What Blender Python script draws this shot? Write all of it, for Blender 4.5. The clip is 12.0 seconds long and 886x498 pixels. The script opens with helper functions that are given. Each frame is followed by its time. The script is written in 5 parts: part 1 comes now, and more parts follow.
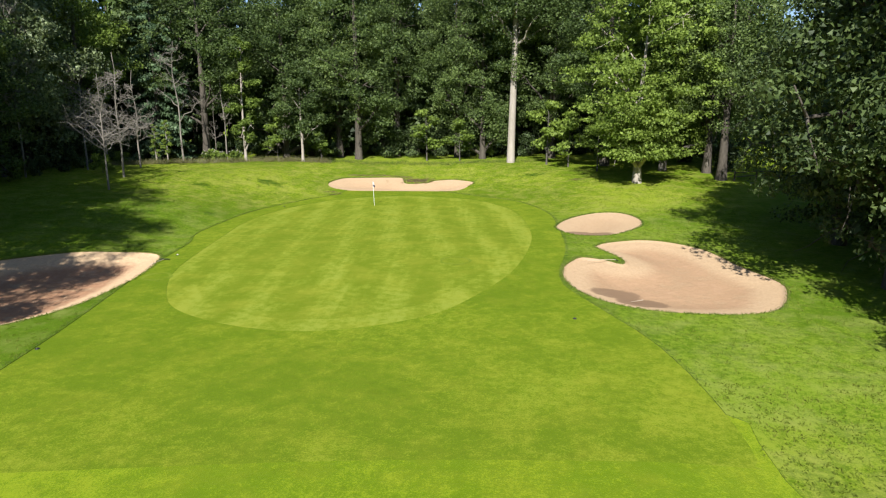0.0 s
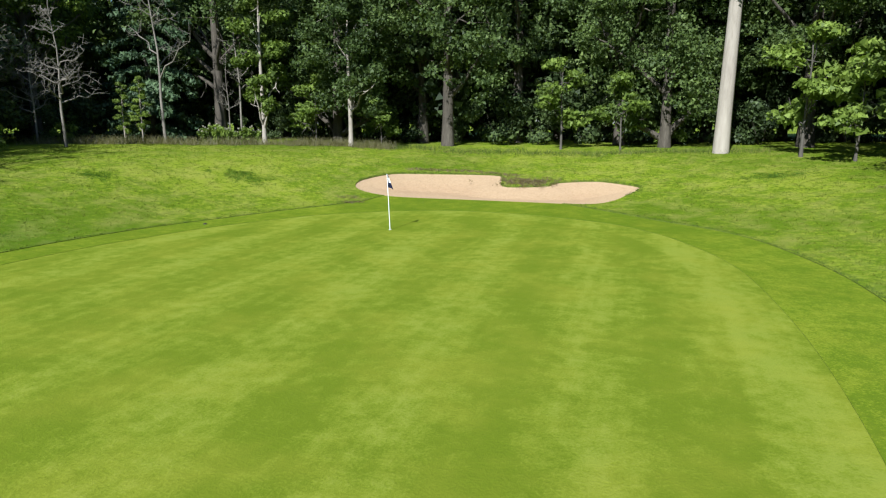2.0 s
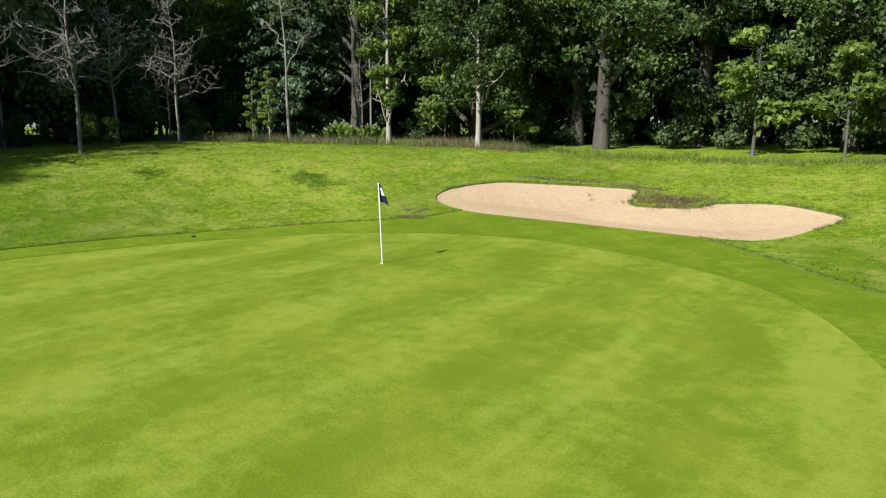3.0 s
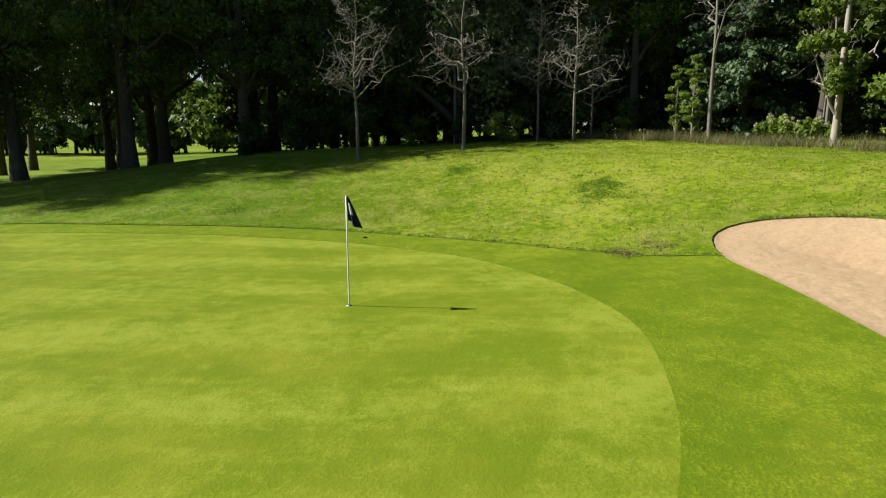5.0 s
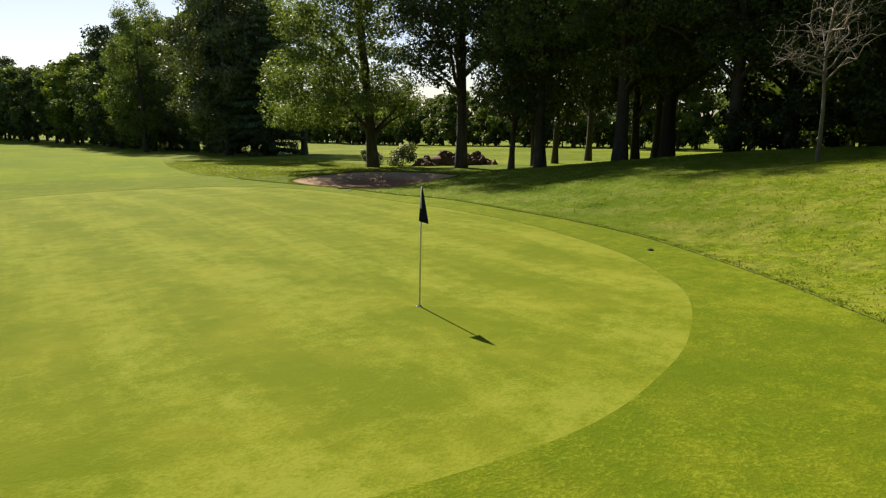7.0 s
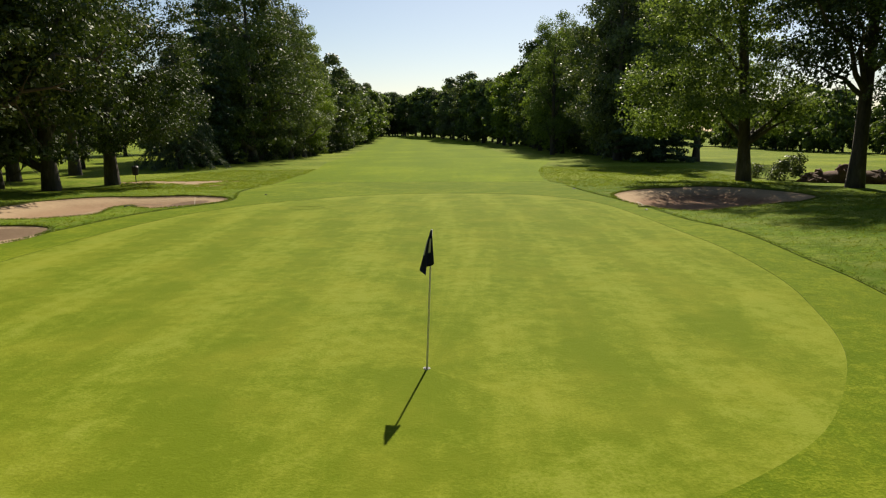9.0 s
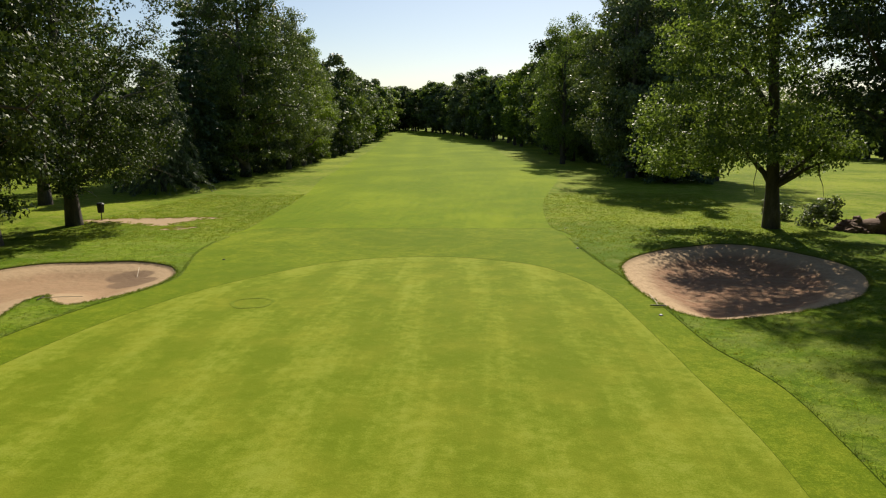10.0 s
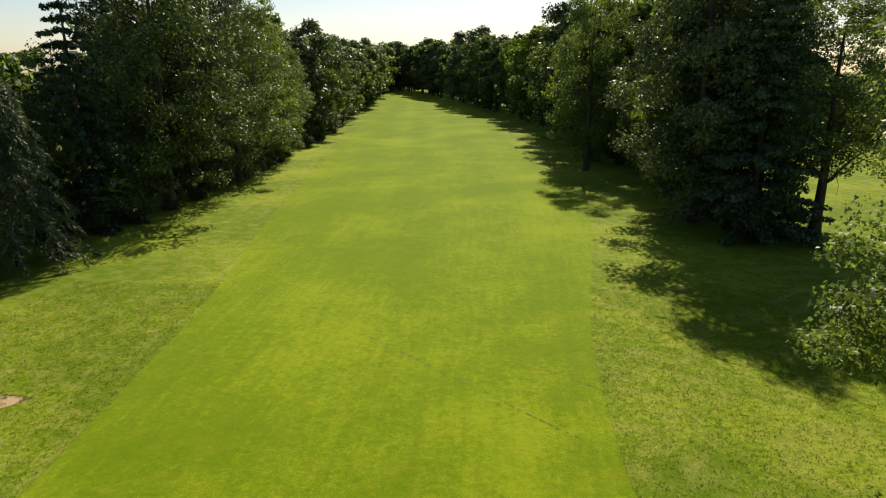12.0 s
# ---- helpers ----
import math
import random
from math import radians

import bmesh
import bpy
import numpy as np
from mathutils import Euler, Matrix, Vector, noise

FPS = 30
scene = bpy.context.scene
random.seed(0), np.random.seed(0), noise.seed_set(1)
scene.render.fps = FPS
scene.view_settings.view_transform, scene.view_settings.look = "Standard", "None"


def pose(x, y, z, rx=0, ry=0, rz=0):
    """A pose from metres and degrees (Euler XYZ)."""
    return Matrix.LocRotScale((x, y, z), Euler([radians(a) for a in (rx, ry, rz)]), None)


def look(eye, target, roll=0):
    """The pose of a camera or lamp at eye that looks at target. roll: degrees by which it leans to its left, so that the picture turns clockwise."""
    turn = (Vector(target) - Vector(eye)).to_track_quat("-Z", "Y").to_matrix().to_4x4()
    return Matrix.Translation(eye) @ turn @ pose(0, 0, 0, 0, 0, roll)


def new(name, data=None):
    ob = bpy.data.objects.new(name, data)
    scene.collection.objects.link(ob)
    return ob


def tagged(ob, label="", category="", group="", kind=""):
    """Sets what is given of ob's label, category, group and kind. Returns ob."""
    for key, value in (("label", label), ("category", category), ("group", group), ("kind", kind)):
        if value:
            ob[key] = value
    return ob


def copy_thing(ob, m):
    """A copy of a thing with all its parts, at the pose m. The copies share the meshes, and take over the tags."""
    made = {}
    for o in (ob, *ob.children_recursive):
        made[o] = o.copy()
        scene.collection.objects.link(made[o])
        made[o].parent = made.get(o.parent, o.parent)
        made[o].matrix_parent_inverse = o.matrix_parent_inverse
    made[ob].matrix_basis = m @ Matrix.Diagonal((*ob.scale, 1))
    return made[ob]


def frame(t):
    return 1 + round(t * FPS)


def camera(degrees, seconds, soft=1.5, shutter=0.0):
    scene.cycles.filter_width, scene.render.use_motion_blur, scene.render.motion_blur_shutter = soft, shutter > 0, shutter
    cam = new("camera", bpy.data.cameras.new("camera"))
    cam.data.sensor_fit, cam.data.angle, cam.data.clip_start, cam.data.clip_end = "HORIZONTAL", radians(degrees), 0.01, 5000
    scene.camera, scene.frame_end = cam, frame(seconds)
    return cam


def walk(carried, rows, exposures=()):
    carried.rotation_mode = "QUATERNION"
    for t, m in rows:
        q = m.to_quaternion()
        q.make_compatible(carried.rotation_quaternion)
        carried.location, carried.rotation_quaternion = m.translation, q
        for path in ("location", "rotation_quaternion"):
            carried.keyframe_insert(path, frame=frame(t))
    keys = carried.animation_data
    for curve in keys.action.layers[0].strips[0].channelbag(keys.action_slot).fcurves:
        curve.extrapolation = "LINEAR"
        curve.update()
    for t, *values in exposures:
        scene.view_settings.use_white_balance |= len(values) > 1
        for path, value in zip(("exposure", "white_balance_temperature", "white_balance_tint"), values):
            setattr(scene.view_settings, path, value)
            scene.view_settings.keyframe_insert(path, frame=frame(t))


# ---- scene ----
cam = camera(69.66, 12.0, soft=1.2)
PATH = [
    (0.0, (7.946, -55.415, 7.887), (7.609, -45.640, 5.805), -0.12),
    (0.5, (7.687, -43.185, 6.227), (7.107, -33.415, 4.174), -0.12),
    (1.0, (7.887, -35.559, 5.072), (6.714, -25.834, 3.059), -0.16),
    (1.5, (8.376, -28.629, 4.352), (6.352, -19.035, 2.388), 0.05),
    (2.0, (9.494, -22.360, 4.044), (6.430, -13.041, 2.104), -0.02),
    (2.5, (10.988, -16.685, 3.764), (6.376, -8.012, 1.889), -0.02),
    (3.0, (11.787, -11.750, 3.541), (5.532, -4.173, 1.682), 0.15),
    (3.2, (11.973, -9.965, 3.616), (5.114, -2.931, 1.752), -0.16),
    (4.8, (12.032, 1.280, 3.345), (2.214, 1.729, 1.497), -0.05),
    (5.0, (11.815, 2.463, 3.401), (2.006, 1.931, 1.531), -0.13),
    (5.5, (10.757, 4.937, 3.374), (1.339, 2.162, 1.476), -0.02),
    (6.0, (9.538, 6.953, 3.407), (0.976, 2.151, 1.500), -0.01),
    (6.5, (7.640, 8.331, 3.240), (0.414, 1.682, 1.351), -0.12),
    (7.0, (5.797, 9.331, 3.151), (0.295, 1.194, 1.275), -0.16),
    (7.5, (4.153, 10.345, 3.239), (0.595, 1.192, 1.330), -0.28),
    (7.7, (3.357, 10.359, 3.145), (0.673, 0.913, 1.251), -0.16),
    (9.3, (-1.327, 8.069, 3.923), (-0.659, -1.740, 2.095), -0.02),
    (9.5, (-1.643, 6.868, 4.845), (-0.959, -2.939, 3.014), 0.03),
    (10.0, (-2.054, 3.073, 7.145), (-1.334, -6.701, 5.158), -0.04),
    (10.5, (-2.024, -1.900, 9.243), (-1.277, -11.562, 6.778), 0.11),
    (11.0, (-1.656, -7.909, 11.087), (-0.938, -17.514, 8.397), 0.26),
    (11.5, (-1.414, -15.167, 12.846), (-0.702, -24.764, 10.128), 0.00),
    (12.0, (-1.078, -23.200, 14.231), (-0.376, -32.791, 11.485), -0.05),
]
walk(cam, [(t, look(eye, target, roll)) for t, eye, target, roll in PATH],
     exposures=[(0, 0.98, 6150, 13), (0.6, 0.9, 5800, 11), (1, 0.84, 5650, 10), (3, 0.86, 5850, 10), (5, 0.91, 6500, 10), (6, 0.89, 6850, 10), (7, 0.74, 7400, 17), (7.5, 0.44, 7450, 17), (8.5, 0.48, 7300, 13), (9.5, 0.54, 7200, 12), (10.2, 0.62, 7150, 12), (11, 0.84, 6600, 9), (11.5, 0.86, 6450, 9), (12, 0.68, 7300, 14)])

# ---- world, sun, exposure
SUN_DIR = Vector((-0.110, -0.764, 0.636)).normalized()
SUN_ELEV = math.asin(SUN_DIR.z)
world = bpy.data.worlds.new("sky_world")
scene.world = world
world.use_nodes = True
wn = world.node_tree.nodes
wl = world.node_tree.links
sky = wn.new("ShaderNodeTexSky")
sky.sky_type = 'NISHITA'
sky.sun_disc = False
sky.sun_elevation = SUN_ELEV
sky.sun_rotation = math.atan2(SUN_DIR.x, SUN_DIR.y)
sky.air_density, sky.dust_density, sky.ozone_density = 1.0, 0.6, 3.5
wl.new(sky.outputs[0], wn["Background"].inputs[0])
wn["Background"].inputs[1].default_value = 0.070
sun = new("sun", bpy.data.lights.new("sun", 'SUN'))
sun.data.energy = 5.0
sun.data.angle = radians(0.53)
sun.data.color = (1.0, 0.955, 0.87)
sun.matrix_world = Matrix.Translation((0, -60, 80)) @ SUN_DIR.to_track_quat("Z", "Y").to_matrix().to_4x4()
scene.view_settings.exposure = 0.0


# ---- materials
def material(name):
    m = bpy.data.materials.new(name)
    m.use_nodes = True
    m.node_tree.nodes.clear()
    return m, m.node_tree.nodes, m.node_tree.links


def ramp(nodes, stops):
    r = nodes.new("ShaderNodeValToRGB")
    while len(r.color_ramp.elements) < len(stops):
        r.color_ramp.elements.new(0.5)
    for e, (p, c) in zip(r.color_ramp.elements, stops):
        e.position = p
        e.color = (*c, 1)
    return r


def noise_tex(nodes, links, vec, scale, detail=4.0, rough=0.55):
    n = nodes.new("ShaderNodeTexNoise")
    n.inputs["Scale"].default_value = scale
    n.inputs["Detail"].default_value = detail
    n.inputs["Roughness"].default_value = rough
    links.new(vec, n.inputs["Vector"])
    return n


def mixed(nodes, links, fac, a, b, mode='MIX'):
    m = nodes.new("ShaderNodeMix")
    m.data_type = 'RGBA'
    m.blend_type = mode
    for sock, v in ((m.inputs[0], fac), (m.inputs[6], a), (m.inputs[7], b)):
        if isinstance(v, (int, float)):
            sock.default_value = v
        elif isinstance(v, tuple):
            sock.default_value = (*v, 1)
        else:
            links.new(v, sock)
    return m.outputs[2]


def mathn(nodes, links, op, a, b=0.0, c=0.0):
    m = nodes.new("ShaderNodeMath")
    m.operation = op
    for sock, v in zip(m.inputs, (a, b, c)):
        if isinstance(v, (int, float)):
            sock.default_value = v
        else:
            links.new(v, sock)
    return m.outputs[0]


def grass_material(name, dark, mid, light, dry, stripe=0.0, stripe_dir=(1.0, 0.0), stripe_w=2.0, grain=22.0, fine_w=0.46,
                   patch=0.35, bump=0.5, dry_amount=0.5, blotch=0.0, width=0.10, streak=0.0, dry_scale=0.9, rim=False, sheen=0.08, broad=0.14, clump=2.6, clump_w=0.30, lush=False):
    """Mown turf: fine grain, mid mottling, broad patches, dry spots and, on the green, faint mowing bands."""
    m, n, l = material(name)
    geo = n.new("ShaderNodeNewGeometry")
    pos = geo.outputs["Position"]
    big = noise_tex(n, l, pos, 0.07, 3, 0.5)
    mid_n = noise_tex(n, l, pos, patch, 4, 0.6)
    small = noise_tex(n, l, pos, clump, 5, 0.7)
    fine = noise_tex(n, l, pos, grain, 4, 0.75)
    col = ramp(n, [(0.5 - width, dark), (0.5, mid), (0.5 + width, light)])
    s = mathn(n, l, 'MULTIPLY', mid_n.outputs[0], 0.17)
    s = mathn(n, l, 'MULTIPLY_ADD', mathn(n, l, 'SUBTRACT', big.outputs[0], 0.5), broad, mathn(n, l, 'ADD', s, 0.07))
    s = mathn(n, l, 'MULTIPLY_ADD', mathn(n, l, 'SUBTRACT', small.outputs[0], 0.5), clump_w, mathn(n, l, 'ADD', s, 0.15))
    s = mathn(n, l, 'MULTIPLY_ADD', mathn(n, l, 'SUBTRACT', fine.outputs[0], 0.5), fine_w, mathn(n, l, 'ADD', s, 0.165))
    if streak:
        mp = n.new("ShaderNodeMapping")
        mp.inputs["Rotation"].default_value = (0, 0, math.atan2(stripe_dir[1], stripe_dir[0]))
        mp.inputs["Scale"].default_value = (2.2, 0.16, 1)
        l.new(pos, mp.inputs["Vector"])
        stn = noise_tex(n, l, mp.outputs[0], 1.0, 4, 0.6)
        s = mathn(n, l, 'MULTIPLY_ADD', mathn(n, l, 'SUBTRACT', stn.outputs[0], 0.5), streak, s)
    if stripe:
        dotn = n.new("ShaderNodeVectorMath")
        dotn.operation = 'DOT_PRODUCT'
        l.new(pos, dotn.inputs[0])
        dotn.inputs[1].default_value = (stripe_dir[0], stripe_dir[1], 0)
        wob = noise_tex(n, l, pos, 0.25, 3)
        ph = mathn(n, l, 'MULTIPLY_ADD', wob.outputs[0], 1.5, mathn(n, l, 'ADD', dotn.outputs["Value"], -1.56))
        sn = mathn(n, l, 'SINE', mathn(n, l, 'MULTIPLY', ph, math.pi / stripe_w))
        fade = mathn(n, l, 'MULTIPLY', noise_tex(n, l, pos, 0.16, 3).outputs[0], 2.0 * stripe)
        s = mathn(n, l, 'MULTIPLY_ADD', sn, fade, s)
    if rim:
        at = n.new("ShaderNodeAttribute")
        at.attribute_name = "rim"
        wv = mathn(n, l, 'MULTIPLY_ADD', noise_tex(n, l, pos, 0.8, 3).outputs[0], 0.5, at.outputs["Fac"])
        rr = ramp(n, [(0.05, (0.62, 0.62, 0.62)), (0.155, (0.60, 0.60, 0.60)), (0.170, (0.46, 0.46, 0.46)), (0.20, (0.5, 0.5, 0.5))])
        l.new(mathn(n, l, 'MULTIPLY', wv, 0.1), rr.inputs[0])
        s = mathn(n, l, 'ADD', s, mathn(n, l, 'MULTIPLY_ADD', rr.outputs[0], 0.35, -0.175))
    l.new(s, col.inputs[0])
    dryn = noise_tex(n, l, pos, dry_scale, 5, 0.62)
    dr = ramp(n, [(0.44, (0, 0, 0)), (0.74, (1, 1, 1))])
    l.new(dryn.outputs[0], dr.inputs[0])
    c = mixed(n, l, mathn(n, l, 'MULTIPLY', dr.outputs[0], dry_amount), col.outputs[0], dry)
    if blotch:
        bl = noise_tex(n, l, pos, 1.3, 5, 0.75)
        br = ramp(n, [(0.56, (0, 0, 0)), (0.66, (1, 1, 1))])
        l.new(bl.outputs[0], br.inputs[0])
        c = mixed(n, l, mathn(n, l, 'MULTIPLY', br.outputs[0], blotch), c, tuple(v * 0.6 for v in dark))
    if lush:
        # longer, bluer watered grass round the bunkers
        sx = n.new("ShaderNodeSeparateXYZ")
        l.new(pos, sx.inputs[0])
        yy = mathn(n, l, 'MULTIPLY_ADD', noise_tex(n, l, pos, 0.3, 4).outputs[0], 0.1, mathn(n, l, 'MULTIPLY_ADD', sx.outputs[1], 0.01, 0.60))
        lr = ramp(n, [(0.20, (0, 0, 0)), (0.28, (1, 1, 1)), (0.56, (1, 1, 1)), (0.64, (0, 0, 0))])
        l.new(yy, lr.inputs[0])
        c = mixed(n, l, lr.outputs[0], c, mixed(n, l, 1.0, c, (0.76, 0.87, 0.9), 'MULTIPLY'))
    bs = n.new("ShaderNodeBsdfPrincipled")
    l.new(c, bs.inputs["Base Color"])
    bs.inputs["Roughness"].default_value = 0.9
    bs.inputs["Specular IOR Level"].default_value = 0.04
    bs.inputs["Sheen Weight"].default_value = sheen
    bs.inputs["Sheen Roughness"].default_value = 0.45
    bs.inputs["Sheen Tint"].default_value = (0.62, 0.85, 0.10, 1)
    bp = n.new("ShaderNodeBump")
    bp.inputs["Strength"].default_value = bump
    bp.inputs["Distance"].default_value = 0.05
    hb = mathn(n, l, 'MULTIPLY_ADD', small.outputs[0], 1.5, fine.outputs[0])
    l.new(hb, bp.inputs["Height"])
    l.new(bp.outputs[0], bs.inputs["Normal"])
    out = n.new("ShaderNodeOutputMaterial")
    l.new(bs.outputs[0], out.inputs[0])
    return m


def simple_material(name, stops, scale=6.0, rough=0.9, bump=0.4, dist=0.03, stretch=(1, 1, 1), spec=0.3, detail=6):
    m, n, l = material(name)
    tc = n.new("ShaderNodeTexCoord")
    mp = n.new("ShaderNodeMapping")
    mp.inputs["Scale"].default_value = stretch
    l.new(tc.outputs["Object"], mp.inputs["Vector"])
    a = noise_tex(n, l, mp.outputs[0], scale, detail, 0.65)
    b = noise_tex(n, l, mp.outputs[0], scale * 0.17, 3, 0.5)
    f = mathn(n, l, 'MULTIPLY_ADD', b.outputs[0], 0.5, mathn(n, l, 'MULTIPLY', a.outputs[0], 0.5))
    r = ramp(n, stops)
    l.new(f, r.inputs[0])
    bs = n.new("ShaderNodeBsdfPrincipled")
    l.new(r.outputs[0], bs.inputs["Base Color"])
    bs.inputs["Roughness"].default_value = rough
    bs.inputs["Specular IOR Level"].default_value = spec
    bp = n.new("ShaderNodeBump")
    bp.inputs["Strength"].default_value = bump
    bp.inputs["Distance"].default_value = dist
    l.new(a.outputs[0], bp.inputs["Height"])
    l.new(bp.outputs[0], bs.inputs["Normal"])
    out = n.new("ShaderNodeOutputMaterial")
    l.new(bs.outputs[0], out.inputs[0])
    return m


def leaf_material(name, dark, mid, light, trans=0.35, rough=0.5, spec=0.5):
    """Leaves: colour varied leaf by leaf and tree by tree, light passing through."""
    m, n, l = material(name)
    geo = n.new("ShaderNodeNewGeometry")
    info = n.new("ShaderNodeObjectInfo")
    big = noise_tex(n, l, geo.outputs["Position"], 0.35, 2)
    f = mathn(n, l, 'MULTIPLY_ADD', geo.outputs["Random Per Island"], 0.45, mathn(n, l, 'MULTIPLY', big.outputs[0], 0.55))
    f = mathn(n, l, 'ADD', f, mathn(n, l, 'MULTIPLY_ADD', info.outputs["Random"], 0.24, -0.12))
    r = ramp(n, [(0.15, dark), (0.5, mid), (0.85, light)])
    l.new(f, r.inputs[0])
    bs = n.new("ShaderNodeBsdfPrincipled")
    l.new(r.outputs[0], bs.inputs["Base Color"])
    bs.inputs["Roughness"].default_value = rough
    bs.inputs["Specular IOR Level"].default_value = spec
    tr = n.new("ShaderNodeBsdfTranslucent")
    tc = mixed(n, l, 1.0, r.outputs[0], (1.5, 1.55, 0.7), 'MULTIPLY')
    l.new(tc, tr.inputs[0])
    mx = n.new("ShaderNodeMixShader")
    mx.inputs[0].default_value = trans
    l.new(bs.outputs[0], mx.inputs[1])
    l.new(tr.outputs[0], mx.inputs[2])
    out = n.new("ShaderNodeOutputMaterial")
    l.new(mx.outputs[0], out.inputs[0])
    return m


M_GREEN = grass_material("turf_green", (0.1082, 0.1507, 0.0076), (0.1480, 0.1918, 0.0138), (0.1908, 0.2301, 0.0263), (0.2450, 0.2480, 0.0250),
                         stripe=0.034, fine_w=0.26, stripe_dir=(0.994, 0.11), stripe_w=1.46, patch=0.6, bump=0.35, dry_amount=0.42, dry_scale=0.5, streak=0.16, rim=True, width=0.058)
M_APRON = grass_material("turf_apron", (0.0860, 0.1350, 0.0050), (0.1290, 0.1790, 0.0078), (0.1710, 0.2190, 0.0155), (0.2302, 0.2278, 0.0189),
                         patch=0.45, bump=0.5, dry_amount=0.26, width=0.050, blotch=0.25, broad=0.25, clump=3.4)
M_FAIRWAY = grass_material("turf_fairway", (0.0840, 0.1390, 0.0025), (0.1280, 0.1870, 0.0044), (0.1710, 0.2240, 0.0078), (0.2432, 0.2274, 0.0166),
                           stripe=0.014, stripe_dir=(1.0, 0.1), stripe_w=5.0, sheen=0.2, patch=0.25, bump=0.5, dry_amount=0.22, streak=0.14, width=0.050, blotch=0.3, broad=0.30, clump=3.2)
M_ROUGH = grass_material("turf_rough", (0.0772, 0.1286, 0.0046), (0.1380, 0.1928, 0.0091), (0.1949, 0.2411, 0.0193), (0.2891, 0.2672, 0.0691),
                         patch=0.7, bump=0.6, dry_amount=0.5, blotch=0.3, width=0.046, broad=0.42, clump=4.2, clump_w=0.42, lush=True)

M_RING = grass_material("turf_ring_dark", (0.095, 0.140, 0.009), (0.135, 0.182, 0.014), (0.180, 0.225, 0.025), (0.24, 0.235, 0.04), patch=0.6, bump=0.35, dry_amount=0.2)

def sand_material(name, pale=1.0, red=1.0):
    """Bunker sand: pale dry rim, browner floor (trodden, with backlit shade in the colour), damp dark patches, rake and
    foot marks.
    """
    m, n, l = material(name)
    geo = n.new("ShaderNodeNewGeometry")
    pos = geo.outputs["Position"]
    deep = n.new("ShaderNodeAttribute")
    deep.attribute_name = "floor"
    damp = n.new("ShaderNodeAttribute")
    damp.attribute_name = "damp"
    a = noise_tex(n, l, pos, 1.1, 6, 0.7)
    fine = noise_tex(n, l, pos, 9.0, 6, 0.75)
    dry = ramp(n, [(p_, tuple(v_ * pale for v_ in c_)) for p_, c_ in ((0.28, (0.288, 0.199, 0.112)), (0.5, (0.376, 0.268, 0.156)), (0.75, (0.428, 0.314, 0.190)))])
    l.new(fine.outputs[0], dry.inputs[0])
    trod_shade = ramp(n, [(0.3, (0.15, 0.080, 0.042)), (0.5, (0.25, 0.145 / red, 0.078 / red)), (0.72, (0.36, 0.235, 0.14))])
    l.new(a.outputs[0], trod_shade.inputs[0])
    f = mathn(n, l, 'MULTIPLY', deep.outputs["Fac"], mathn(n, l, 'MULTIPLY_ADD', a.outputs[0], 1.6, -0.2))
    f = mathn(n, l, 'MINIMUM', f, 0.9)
    c = mixed(n, l, f, dry.outputs[0], trod_shade.outputs[0])
    edge = mathn(n, l, 'MULTIPLY_ADD', fine.outputs[0], 0.5, mathn(n, l, 'SUBTRACT', damp.outputs["Fac"], 0.5))
    dm = ramp(n, [(0.22, (0, 0, 0)), (0.32, (1, 1, 1))])
    l.new(edge, dm.inputs[0])
    c = mixed(n, l, mathn(n, l, 'MULTIPLY', dm.outputs[0], 0.85), c, (0.16, 0.104, 0.062))
    bs = n.new("ShaderNodeBsdfPrincipled")
    l.new(c, bs.inputs["Base Color"])
    bs.inputs["Roughness"].default_value = 0.95
    bs.inputs["Diffuse Roughness"].default_value = 0.15
    bs.inputs["Specular IOR Level"].default_value = 0.15
    wave = n.new("ShaderNodeTexWave")
    wave.inputs["Scale"].default_value = 3.5
    wave.inputs["Distortion"].default_value = 9.0
    wave.inputs["Detail"].default_value = 3.0
    l.new(pos, wave.inputs["Vector"])
    h = mathn(n, l, 'MULTIPLY_ADD', wave.outputs["Fac"], 0.06, mathn(n, l, 'MULTIPLY_ADD', a.outputs[0], 1.2, fine.outputs[0]))
    bp = n.new("ShaderNodeBump")
    bp.inputs["Strength"].default_value = 0.5
    bp.inputs["Distance"].default_value = 0.05
    l.new(h, bp.inputs["Height"])
    l.new(bp.outputs[0], bs.inputs["Normal"])
    out = n.new("ShaderNodeOutputMaterial")
    l.new(bs.outputs[0], out.inputs[0])
    return m


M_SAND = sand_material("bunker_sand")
# brighter rim and redder floor put the backlit look into this colour
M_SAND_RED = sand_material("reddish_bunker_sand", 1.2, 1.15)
M_EARTH = simple_material("cut_turf_edge", [(0.3, (0.06, 0.09, 0.012)), (0.6, (0.11, 0.145, 0.02)), (0.8, (0.16, 0.155, 0.05))], scale=20.0)
M_BARK = simple_material("dark_bark", [(0.3, (0.035, 0.030, 0.022)), (0.55, (0.085, 0.073, 0.056)), (0.8, (0.19, 0.175, 0.135))], scale=9.0, stretch=(1, 1, 0.25), bump=0.9, dist=0.05)
M_PALE = simple_material("pale_beech_bark", [(0.25, (0.135, 0.115, 0.090)), (0.48, (0.310, 0.275, 0.225)), (0.8, (0.430, 0.390, 0.325))], scale=4.0, stretch=(1, 1, 0.2), bump=0.5, dist=0.03)
M_GREY = simple_material("grey_bark", [(0.25, (0.0446, 0.0402, 0.0312)), (0.5, (0.0937, 0.0848, 0.0692)), (0.8, (0.1428, 0.1339, 0.1116))], scale=7.0, stretch=(1, 1, 0.3), bump=0.6, dist=0.03)
